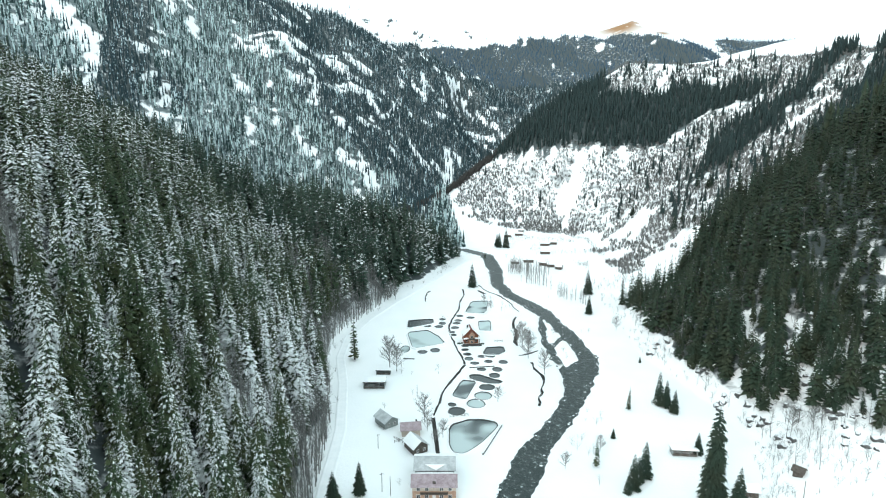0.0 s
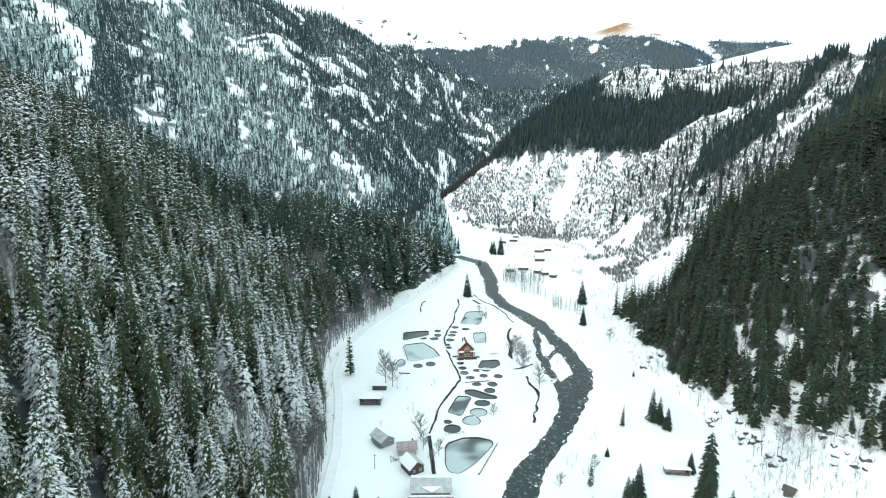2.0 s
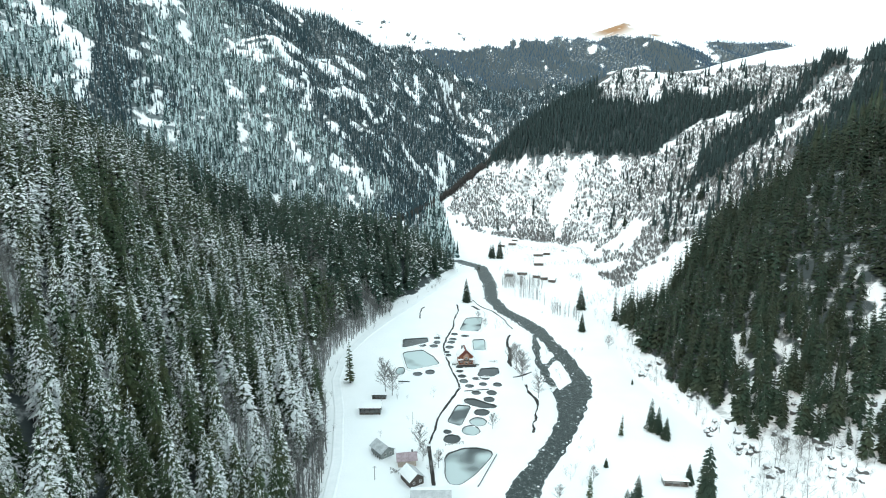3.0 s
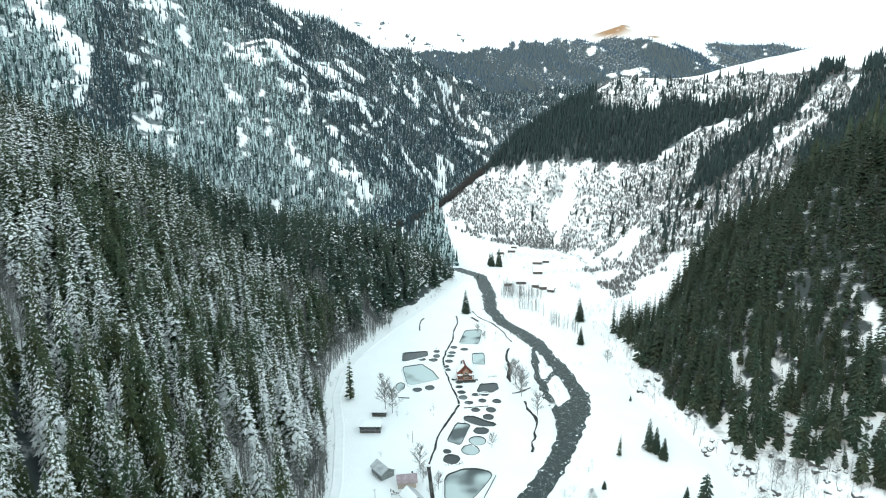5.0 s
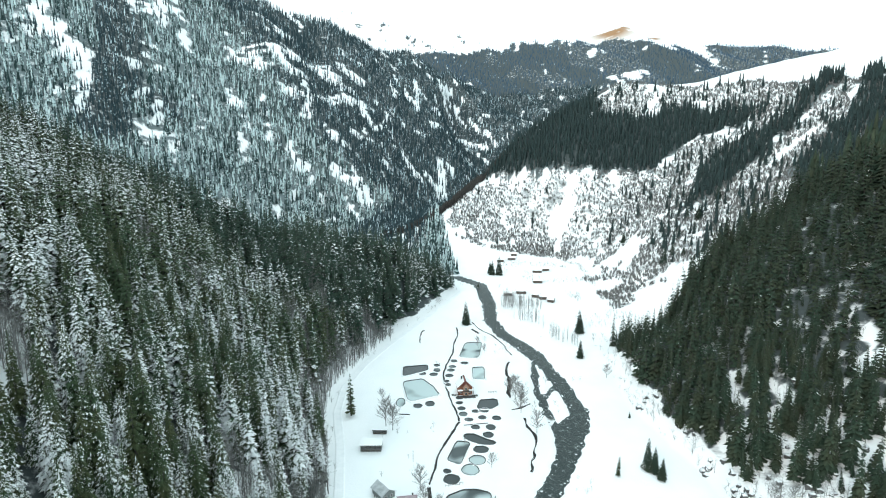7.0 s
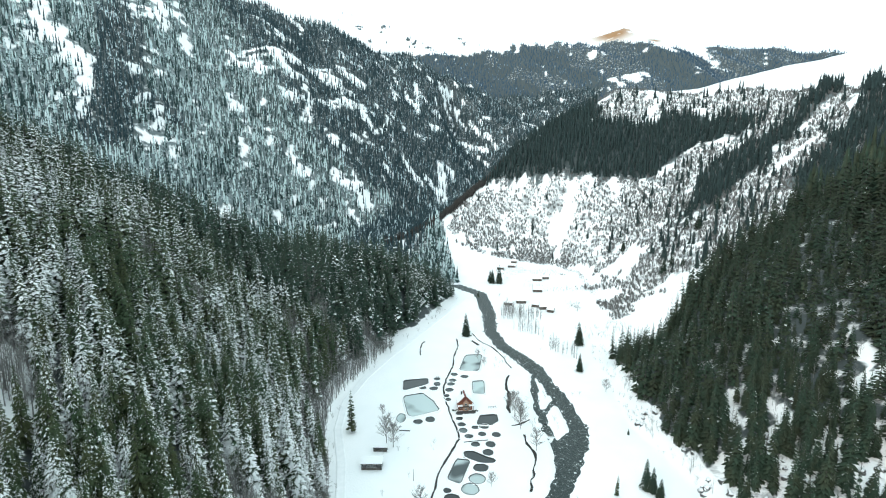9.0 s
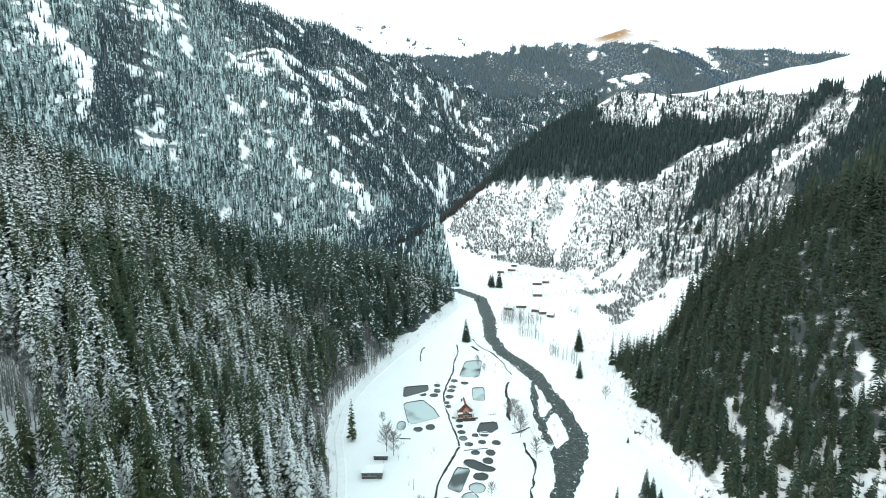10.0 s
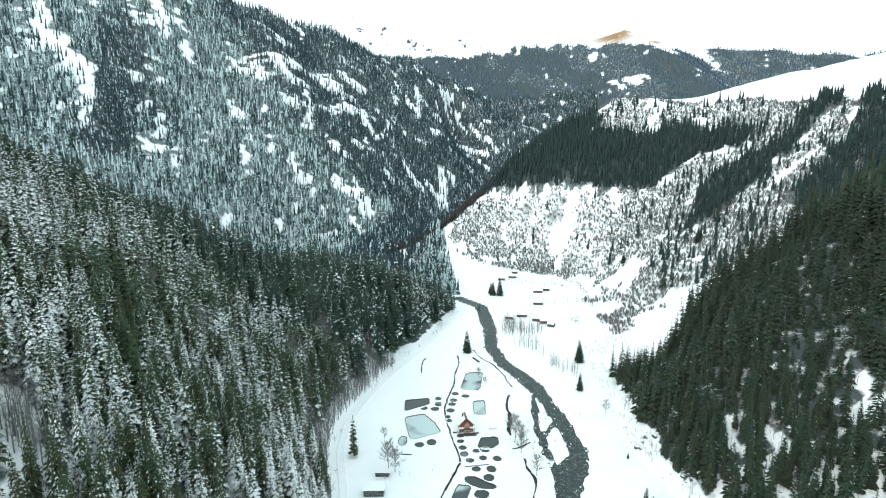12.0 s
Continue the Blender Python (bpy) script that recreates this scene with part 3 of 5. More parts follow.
# where litter, stumps, brush and painted understory shade show between the trees
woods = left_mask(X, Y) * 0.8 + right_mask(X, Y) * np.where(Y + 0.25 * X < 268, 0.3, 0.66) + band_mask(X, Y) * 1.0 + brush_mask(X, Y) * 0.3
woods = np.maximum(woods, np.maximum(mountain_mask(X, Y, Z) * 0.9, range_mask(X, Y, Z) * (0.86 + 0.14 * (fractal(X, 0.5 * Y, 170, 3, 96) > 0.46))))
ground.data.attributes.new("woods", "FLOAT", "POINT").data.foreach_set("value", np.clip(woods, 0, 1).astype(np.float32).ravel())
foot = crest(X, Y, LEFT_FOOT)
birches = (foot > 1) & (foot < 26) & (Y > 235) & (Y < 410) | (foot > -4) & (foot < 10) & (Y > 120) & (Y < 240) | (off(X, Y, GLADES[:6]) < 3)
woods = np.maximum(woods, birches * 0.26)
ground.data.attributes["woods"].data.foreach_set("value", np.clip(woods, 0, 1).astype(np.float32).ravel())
# brush under hoarfrost between the frosted trees
ground.data.attributes.new("rime", "FLOAT", "POINT").data.foreach_set("value", np.maximum(0.8 * frost_mask(X, Y, Z), brush_mask(X, Y) * 0.55).astype(np.float32).ravel())
# warm sunlight on the far summit, put into the ground's colour
summit = np.clip(1.5 - np.minimum(np.hypot((X - 895) / 105, (Y - 2890) / 110), np.hypot((X - 1105) / 34, (Y - 2890) / 40)), 0, 1) * (Z > 672)
ground.data.attributes.new("sunlit_summit", "FLOAT", "POINT").data.foreach_set("value", summit.astype(np.float32).ravel())
tagged(ground, "snow-covered valley floor and steep mountain slopes", "ground", kind="structure")


def river():
    centre = np.array(RIVER[2:], float)
    steps = np.concatenate([np.linspace(k, k + 1, 8, endpoint=False) for k in range(len(centre) - 1)])
    k = steps.astype(int)
    f = (steps - k)[:, None]
    line = centre[k] * (1 - f) + centre[k + 1] * f
    along = np.gradient(line[:, :2], axis=0)
    along /= np.linalg.norm(along, axis=1)[:, None]
    across = np.stack([along[:, 1], -along[:, 0]], 1)
    rows = []
    for s in np.linspace(-1, 1, 9):
        p = line[:, :2] + across * (line[:, 2:3] + np.where(np.abs(line[:, 1:2] - 320) < 48, 17, 2.5)) * s
        z = 0.019 * np.clip(p[:, 1] - 300, 0, 1500) - 0.75 + 0.12 * (smooth_noise(p[:, 0], p[:, 1], 3, 5) - 0.5)
        rows.append(np.concatenate([p, z[:, None]], 1))
    verts = np.stack(rows, 1)
    n, m = verts.shape[:2]
    c = np.arange(n * m).reshape(n, m)
    q = np.stack([c[:-1, :-1], c[:-1, 1:], c[1:, 1:], c[1:, :-1]], -1).reshape(-1, 4)
    ob = new("water", mesh_of("water", verts.reshape(-1, 3), q, [WATER]))
    ob.data.polygons.foreach_set("use_smooth", np.ones(len(q), bool))
    return tagged(ob, "dark fast mountain river with white rapids between snow banks", "river", kind="structure")


river()


def road():
    """The snow-packed track along the foot of the slope."""
    line = np.array([(-38, 120), (-40, 160), (-42, 205), (-49, 250), (-57, 285), (-58, 318), (-50, 352), (-36, 390), (-14, 440), (8, 492), (27, 540)], float)
    steps = np.linspace(0, len(line) - 1, 160)
    k = np.minimum(steps.astype(int), len(line) - 2)
    f = (steps - k)[:, None]
    p = line[k] * (1 - f) + line[k + 1] * f
    along = np.gradient(p, axis=0)
    along /= np.linalg.norm(along, axis=1)[:, None]
    side = np.stack([along[:, 1], -along[:, 0]], 1)
    rows = []
    # bank, edge, rut, crown, rut, edge, bank
    for o, h in ((-2.6, -0.3), (-2.1, 0.2), (-1.6, 0.1), (-0.9, 0.03), (0, 0.1), (0.9, 0.03), (1.6, 0.1), (2.1, 0.2), (2.6, -0.3)):
        q = p + side * (o + 0.25 * (smooth_noise(p[:, 0] + o * 9, p[:, 1], 4, 8) - 0.5)[:, None])
        rows.append(np.concatenate([q, (land(p[:, 0], p[:, 1]) + h + 0.1 + 0.15 * smooth_noise(q[:, 0], q[:, 1], 2.5, 9))[:, None]], 1))
    v = np.stack(rows, 1)
    n, m = v.shape[:2]
    c = np.arange(n * m).reshape(n, m)
    q = np.stack([c[:-1, :-1], c[:-1, 1:], c[1:, 1:], c[1:, :-1]], -1).reshape(-1, 4)
    ob = new("road", mesh_of("road", v.reshape(-1, 3), q, [PACKED_SNOW]))
    return tagged(ob, "narrow track of packed snow along the foot of the wooded slope", "road", kind="structure")


road()


# ---- trees ----
def conifer(levels, boughs, detail, seed, width=0.17, bare=0.06, trunk_sides=5, fat=1.0, taper=0.8):
    """A spruce one unit high: drooping boughs in whorls round a tapered trunk. Returns corners, triangles, which of them are trunk, and how far out along its bough each corner lies."""
    rng = np.random.RandomState(seed)
    verts, tris, kind, reach_of = [], [], [], []

    def add(points, faces, k, out):
        base = len(verts)
        verts.extend(points)
        reach_of.extend(out)
        tris.extend([tuple(base + i for i in f) for f in faces])
        kind.extend([k] * len(faces))

    if trunk_sides:
        ring = [(math.cos(a), math.sin(a)) for a in np.linspace(0, 2 * math.pi, trunk_sides, endpoint=False)]
        pts = [(0.014 * c, 0.014 * s, -0.05) for c, s in ring] + [(0.008 * c, 0.008 * s, 0.5) for c, s in ring] + [(0, 0, 0.97)]
        n = trunk_sides
        add(pts, [f for i in range(n) for f in ((i, (i + 1) % n, n + i), ((i + 1) % n, n + (i + 1) % n, n + i), (n + i, n + (i + 1) % n, 2 * n))], 1, [0.0] * len(pts))
    for k in range(levels):
        h = bare + (1 - bare) * (k / levels) ** 0.92
        reach = width * (1 - h) ** taper + 0.012
        count = max(3, round(boughs * (0.55 + 0.45 * (1 - h))))
        turn = rng.uniform(0, 6.28)
        for j in range(count):
            a = turn + 6.283 * (j + rng.uniform(-0.3, 0.3)) / count
            r = reach * rng.uniform(0.72, 1.15)
            z0 = h + rng.uniform(-0.5, 0.5) * (1 - bare) / levels
            drop = r * rng.uniform(0.35, 0.75)
            lift = 0.05 * (1 - h)
            c, s = math.cos(a), math.sin(a)
            w = r * rng.uniform(0.15, 0.24) if detail > 1 else r * rng.uniform(0.34, 0.5) * fat

            def at(q, side, dz):
                return (c * q * r - s * side, s * q * r + c * side, z0 + lift * q - drop * q * q + dz)
            thick = 0.16 * r
            add([at(0.05, 0, 0.06 * r), at(0.55, -w, -thick), at(0.6, 0, 0.05 * r), at(0.55, w, -thick), at(1.0, 0, -0.06 * r)],
                [(0, 1, 2), (0, 2, 3), (1, 4, 2), (2, 4, 3)], 0, (0.0, 0.65, 0.6, 0.65, 1.0))
            if detail > 1:
                for side in (-1, 1):
                    for q in (0.35, 0.62):
                        x1 = side * r * rng.uniform(0.3, 0.5) * (1.1 - 0.5 * q)
                        add([at(q - 0.12, 0, 0.03 * r), at(q + 0.28, x1, -0.2 * r), at(q + 0.12, 0, 0.02 * r)],
                            [(0, 1, 2) if side < 0 else (0, 2, 1)], 0, (q - 0.12, q + 0.28, q + 0.12))
                # twigs that hang below the bough
                add([at(0.3, 0, 0), at(0.62, 0, -0.34 * r), at(0.9, 0, -0.02 * r)], [(0, 1, 2)], 0, (0.2, 0.4, 0.7))
    # the leader
    add([(0.006, 0, 0.94), (-0.004, 0.006, 0.94), (-0.004, -0.006, 0.94), (0, 0, 1.03)], [(0, 1, 3), (1, 2, 3), (2, 0, 3)], 0, (0.6, 0.6, 0.6, 1.0))
    return np.array(verts), np.array(tris), np.array(kind), np.array(reach_of, np.float32)


def spire(tiers, sides, seed, width=0.09):
    """A slender far spruce one unit high: ragged tiers of hanging boughs, each a jagged skirt under a point."""
    rng = np.random.RandomState(seed)
    verts, tris, out = [], [], []
    for k in range(tiers):
        low, top = 0.02 + 0.86 * k / tiers, min(1.02, 0.02 + 0.86 * k / tiers + 1.9 / tiers)
        reach = width * (1 - 0.82 * k / tiers)
        b, turn = len(verts), rng.uniform(0, 6.28)
        for j in range(sides):
            a, r = turn + 6.283 * j / sides, reach * rng.uniform(0.55, 1.3)
            verts.append((r * math.cos(a), r * math.sin(a), low + rng.uniform(-0.5, 0.5) * 0.5 / tiers))
            out.append(1.0)
        verts.append((rng.normal(0, 0.008), rng.normal(0, 0.008), top))
        out.append(0.3)
        tris.extend([(b + j, b + (j + 1) % sides, b + sides) for j in range(sides)])
    return np.array(verts), np.array(tris), np.zeros(len(tris), int), np.array(out, np.float32)


def scatter(x0, x1, y0, y1, step, seed):
    """Places on a jittered grid."""
    rng = np.random.RandomState(seed)
    x, y = np.meshgrid(np.arange(x0, x1, step), np.arange(y0, y1, step))
    x = x + rng.uniform(-0.5, 0.5, x.shape) * step
    y = y + rng.uniform(-0.5, 0.5, y.shape) * step
    return x.ravel(), y.ravel(), rng


def planted(name, templates, x, y, height, materials, seed, spread=(0.85, 1.25), sink=0.3, lean=0.03):
    """Copies of the templates joined into one mesh, each turned, scaled and leaning a little."""
    rng = np.random.RandomState(seed)
    pick = rng.randint(0, len(templates), len(x))
    turn, wide = rng.uniform(0, 6.283, len(x)), rng.uniform(*spread, len(x)) * height
    lx, ly = rng.normal(0, lean, len(x)), rng.normal(0, lean, len(x))
    z = land(x, y) - sink
    V, F, K, R, base = [], [], [], [], 0
    for t, (v, f, k, reach) in enumerate(templates):
        w = np.nonzero(pick == t)[0]
        if not len(w):
            continue
        c, s = np.cos(turn[w])[:, None], np.sin(turn[w])[:, None]
        pz = v[:, 2][None] * height[w][:, None]
        px = (v[:, 0] * c - v[:, 1] * s) * wide[w][:, None] + x[w][:, None] + lx[w][:, None] * pz
        py = (v[:, 0] * s + v[:, 1] * c) * wide[w][:, None] + y[w][:, None] + ly[w][:, None] * pz
        V.append(np.stack([px, py, pz + z[w][:, None]], -1).reshape(-1, 3))
        F.append((f[None] + (base + np.arange(len(w)) * len(v))[:, None, None]).reshape(-1, 3))
        K.append(np.tile(k, len(w)))
        R.append(np.tile(reach, len(w)))
        base += len(w) * len(v)
    ob = new(name, mesh_of(name, np.concatenate(V), np.concatenate(F), materials, np.concatenate(K)))
    ob.data.attributes.new("reach", "FLOAT", "POINT").data.foreach_set("value", np.concatenate(R).astype(np.float32))
    return ob


def bare_tree(limbs, twigs, seed, spread=0.22, rise=0.55, stem=0.012):
    """A leafless tree one unit high: a thin trunk, limbs that rise from it and slivers of twigs."""
    rng = np.random.RandomState(seed)
    verts, tris = [], []

    def blade(p, q, w):
        """A three-sided tapering stick from p to q."""
        p, q = np.array(p), np.array(q)
        d = (q - p) / max(np.linalg.norm(q - p), 1e-6)
        u = np.cross(d, (0.3, 0.2, 0.9))
        u /= np.linalg.norm(u)
        v = np.cross(d, u)
        b = len(verts)
        verts.extend([p + u * w, p - u * w * 0.5 + v * w * 0.87, p - u * w * 0.5 - v * w * 0.87, q])
        tris.extend([(b, b + 1, b + 3), (b + 1, b + 2, b + 3), (b + 2, b, b + 3)])

    blade((0, 0, -0.04), (rng.normal(0, 0.02), rng.normal(0, 0.02), 0.98), stem)
    for k in range(limbs):
        h = 0.18 + 0.7 * (k + rng.uniform(0, 1)) / limbs
        a, r = rng.uniform(0, 6.283), spread * (1.15 - h) * rng.uniform(0.7, 1.3)
        tip = np.array((r * math.cos(a), r * math.sin(a), min(1.0, h + r * rise * rng.uniform(1.2, 2.4))))
        root = np.array((0, 0, h))
        blade(root, tip, stem * 0.45)
        for j in range(twigs):
            m = root + (tip - root) * rng.uniform(0.25, 0.9)
            blade(m, m + rng.normal(0, 0.05, 3) + np.array((0.04 * math.cos(a), 0.04 * math.sin(a), 0.06)), stem * 0.22)
    return np.array(verts), np.array(tris), np.zeros(len(tris), int), np.zeros(len(verts), np.float32)


def shrub(stems, seed, w=0.022):
    """A leafless bush one unit high: many thin stems from one foot."""
    rng = np.random.RandomState(seed)
    verts, tris = [], []
    for k in range(stems):
        a, r, h = rng.uniform(0, 6.283), rng.uniform(0.05, 0.38), rng.uniform(0.45, 1.0)
        x0, y0 = rng.normal(0, 0.12, 2)
        b = len(verts)
        px, py = -math.sin(a) * w, math.cos(a) * w
        mx, my = x0 + 0.4 * r * math.cos(a), y0 + 0.4 * r * math.sin(a)
        verts.extend([(x0 - px, y0 - py, -0.1), (x0 + px, y0 + py, -0.1), (mx + 2.2 * px, my + 2.2 * py, 0.55 * h), (x0 + r * math.cos(a), y0 + r * math.sin(a), h),
                      (mx - 7 * w * math.sin(a), my + 7 * w * math.cos(a), 0.9 * h)])
        tris.extend([(b, b + 1, b + 2), (b, b + 2, b + 3), (b + 1, b + 4, b + 2)])
    return np.array(verts), np.array(tris), np.zeros(len(tris), int), np.zeros(len(verts), np.float32)


FINE = [conifer(25, 11, 2, s, 0.135 + 0.008 * s, 0.05 + 0.02 * (s % 3)) for s in range(6)]
GOOD = [conifer(20, 11, 1, 10 + s, 0.145, 0.07, 3, 0.65) for s in range(6)]
MIDDLE = [conifer(12, 8, 1, 20 + s, 0.155, 0.07, 3, 0.8) for s in range(6)]
SMALL = [spire(6, 6, 40 + s, 0.115) for s in range(6)]
BELT = [spire(7, 7, 30 + s, 0.13) for s in range(6)]
TINY = [spire(3, 5, 60 + s, 0.10) for s in range(6)]
BARE = [bare_tree(11, 3, 80 + s) for s in range(5)]
POLE = [bare_tree(11, 2, 90 + s, 0.13, 0.8, 0.015) for s in range(4)]
SHRUB = [bare_tree(11, 3, 100 + s, 0.6, 0.8, 0.02) for s in range(6)]
THICKET = [shrub(10, 120 + s, 0.02) for s in range(6)]


def spruce(name, template, material, label):
    """A spruce one metre high as a thing of its own, with trunk and crown."""
    v, f, k, reach = template
    root = new(name)
    for piece, which, mats in (("trunk", 1, [BARK]), ("crown", 0, [material])):
        tri = f[k == which]
        used, back = np.unique(tri, return_inverse=True)
        ob = new(piece, mesh_of(piece, v[used], back.reshape(-1, 3), mats))
        ob.data.attributes.new("reach", "FLOAT", "POINT").data.foreach_set("value", reach[used])
        ob.parent = root
    return tagged(root, label, "spruce tree")


def plant(kinds, x, y, height, group, rng, lean=0.02, spread=(0.85, 1.2)):
    """One spruce after another as things, copied from the kinds."""
    z = land(x, y) - 0.3
    for k in range(len(x)):
        wide = height[k] * rng.uniform(*spread)
        m = Matrix.Translation((x[k], y[k], z[k])) @ Euler((rng.normal(0, lean), rng.normal(0, lean), rng.uniform(0, 6.28))).to_matrix().to_4x4()
        ob = copy_thing(kinds[k % len(kinds)], m)
        ob.matrix_basis = m @ Matrix.Diagonal((wide, wide, height[k], 1))
        tagged(ob, group=group)


x, y, rng = scatter(-450, 45, 60, 590, 6.1, 11)
keep = left_mask(x, y) & in_view(x, y, 52)
lx, ly = x[keep], y[keep]
lh = rng.uniform(19, 33, len(lx)) * (0.85 + 0.3 * smooth_noise(lx, ly, 40, 52))
close = (ly < 172) & (np.hypot(lx, ly) < 215) & in_view(lx, ly, 43)
# the slope that falls away behind the crest
back = crest(lx + 16, ly - 16, LEFT_SPUR) > crest(lx, ly, LEFT_SPUR)
behind = back & (crest(lx + 40, ly - 40, LEFT_SPUR) > crest(lx + 25, ly - 25, LEFT_SPUR)) & ~close
middle = ~close & ~behind & (np.hypot(lx, ly) < 290)
rest = ~close & ~middle & ~behind & (ly < 365)
tip = ~close & ~middle & ~behind & (ly >= 365)
for which, kinds, leaf, n in ((middle, GOOD, SPRUCE_SLOPE, 1), (rest, MIDDLE, SPRUCE_SLOPE, 7), (tip, MIDDLE, SPRUCE_TIP, 23), (behind, SMALL, SPRUCE_TIP, 21)):
    stuff(planted("spruce_forest", kinds, lx[which], ly[which], lh[which], [leaf, BARK], n, (0.95, 1.35)), "steep slope of tall snow-dusted dark green spruces")
x, y, rng = scatter(100, 430, 120, 400, 4.9, 12)
keep = right_mask(x, y) & in_view(x, y, 50)
rx, ry = x[keep], y[keep]
rh = rng.uniform(9, 31, len(rx)) * (0.75 + 0.5 * smooth_noise(rx, ry, 30, 62))
front = (rx < 190) & (ry < 262)
middle = ~front & (rx < 270)
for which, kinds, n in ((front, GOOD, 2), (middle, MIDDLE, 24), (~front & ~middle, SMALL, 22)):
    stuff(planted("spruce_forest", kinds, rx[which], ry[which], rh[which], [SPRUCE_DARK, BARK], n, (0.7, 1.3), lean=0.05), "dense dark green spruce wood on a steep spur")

x, y, rng = scatter(40, 560, 430, 960, 4.9, 13)
keep = band_mask(x, y)
keep |= (inside(x, y, GULLY_BRUSH) | inside(x, y, UPPER_BRUSH)) & (rng.uniform(0, 1, len(x)) < 0.05)
keep |= (inside(x, y, KNOLL_BRUSH) | inside(x, y, SIDE_BRUSH) | inside(x, y, GAP_BRUSH)) & (rng.uniform(0, 1, len(x)) < 0.09)
keep |= inside(x, y, BENCH) & (rng.uniform(0, 1, len(x)) < 0.006)
keep |= inside(x, y, CHUTE_BRUSH) & (rng.uniform(0, 1, len(x)) < 0.10)
stuff(planted("spruce_forest", BELT, x[keep], y[keep], rng.uniform(10, 19, keep.sum()), [SPRUCE_RIDGE, BARK], 3, (0.95, 1.4)), "belt of dark spruces below a white mountain shoulder")

x, y, rng = scatter(-1500, 720, 560, 2350, 6.9, 14)
keep = in_view(x, y, 43)
x, y = x[keep], y[keep]
keep = mountain_mask(x, y, land(x, y)) | (off(x, y, CHUTES) < 14) & (rng.uniform(0, 1, len(x)) < 0.24)
x, y = x[keep], y[keep]
h = rng.uniform(12, 23, len(x))
near = y < 1000
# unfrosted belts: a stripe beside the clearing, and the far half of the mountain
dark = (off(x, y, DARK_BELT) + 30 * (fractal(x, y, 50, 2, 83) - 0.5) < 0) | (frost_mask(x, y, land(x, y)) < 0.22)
thick = rng.uniform(0, 1, len(x)) < np.where(y > 1500, 0.72, 0.92)
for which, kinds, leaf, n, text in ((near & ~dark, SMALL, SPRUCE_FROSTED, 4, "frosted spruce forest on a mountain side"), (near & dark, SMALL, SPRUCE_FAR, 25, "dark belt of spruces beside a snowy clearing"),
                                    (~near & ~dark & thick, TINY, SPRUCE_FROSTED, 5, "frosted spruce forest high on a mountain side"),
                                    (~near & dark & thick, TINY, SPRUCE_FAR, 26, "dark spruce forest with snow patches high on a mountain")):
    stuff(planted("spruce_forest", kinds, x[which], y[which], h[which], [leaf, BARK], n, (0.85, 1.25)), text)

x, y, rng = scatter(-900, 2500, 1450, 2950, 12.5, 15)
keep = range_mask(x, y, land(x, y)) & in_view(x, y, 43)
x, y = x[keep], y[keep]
# these trees carry the haze in their material
stuff(planted("spruce_forest", TINY, x, y, rng.uniform(10, 16, len(x)), [SPRUCE_HAZE], 6, (1.3, 1.9)), "forest on the far range, blue from haze put into its colour")

# leafless brush and birches
x, y, rng = scatter(-20, 520, 430, 930, 3.2, 16)
keep = brush_mask(x, y)
stuff(planted("brush", THICKET, x[keep], y[keep], rng.uniform(2.4, 7.0, keep.sum()), [BRUSHWOOD], 8, (0.6, 1.0)), "grey leafless brush in the snow", "brush")
x, y, rng = scatter(-90, 150, 760, 980, 2.3, 29)
edge = off(x, y, [(-70, 793, -17, 817, 8), (-17, 817, 27, 864, 9), (27, 864, 83, 921, 10), (83, 921, 112, 932, 8)]) + 8 * (fractal(x, y, 14, 2, 119) - 0.5)
keep = (edge < 0) & (rng.uniform(0, 1, len(x)) < 0.9)
stuff(planted("birch_stand", THICKET, x[keep], y[keep], rng.uniform(7, 14, keep.sum()), [BARK], 13, (0.5, 0.8)), "dark leafless wood on the far edge of a snowy bench", "birches")
x, y, rng = scatter(-80, 190, 150, 680, 4.6, 17)
z = land(x, y)
edge = (crest(x, y, RIGHT_FOOT) > -10) & (crest(x, y, RIGHT_FOOT) < 40) & (y < 470)
slope = (x > 60) & (y > 560) & (fractal(x, y, 26, 2, 112) > 0.56)
bank = (in_river(x, y) > -16) & (in_river(x, y) < -3) & (fractal(x, y, 18, 2, 113) > 0.7)
dots = (np.abs(x - 8) < 60) & (y < 430) & (crest(x, y, LEFT_FOOT) < -4) & (fractal(x, y, 14, 2, 115) > 0.82)
verge = (crest(x, y, LEFT_FOOT) > -34) & (crest(x, y, LEFT_FOOT) < 4) & (y < 540) & (fractal(x, y, 12, 2, 118) > 0.58)
keep = dots | verge | (edge & (fractal(x, y, 16, 2, 114) > 0.4)) | slope | bank
x2, y2, _ = scatter(104, 240, 140, 300, 2.7, 27)
foot = crest(x2, y2, RIGHT_FOOT)
thick = (foot > -5) & (foot < 26) & (y2 > 158) & (fractal(x2, y2, 11, 2, 116) > np.where(y2 < 235, 0.42, 0.56))
keep2 = in_view(x2, y2, 42) & thick
x, y, keep = np.concatenate([x, x2]), np.concatenate([y, y2]), np.concatenate([keep, keep2])
# a ditch lined with bushes across the far meadow, and a clump by the saplings
along = rng.uniform(0, 1, 110)
x3 = np.concatenate([np.interp(along, [0, 0.4, 0.75, 1], [158, 173, 169, 164]) + rng.normal(0, 1.3, 110), 134 + rng.normal(0, 3, 40)])
y3 = np.concatenate([np.interp(along, [0, 0.4, 0.75, 1], [667, 642, 591, 549]) + rng.normal(0, 1.5, 110), 512 + rng.normal(0, 8, 40)])
x, y, keep = np.concatenate([x, x3]), np.concatenate([y, y3]), np.concatenate([keep, np.ones(len(x3), bool)])
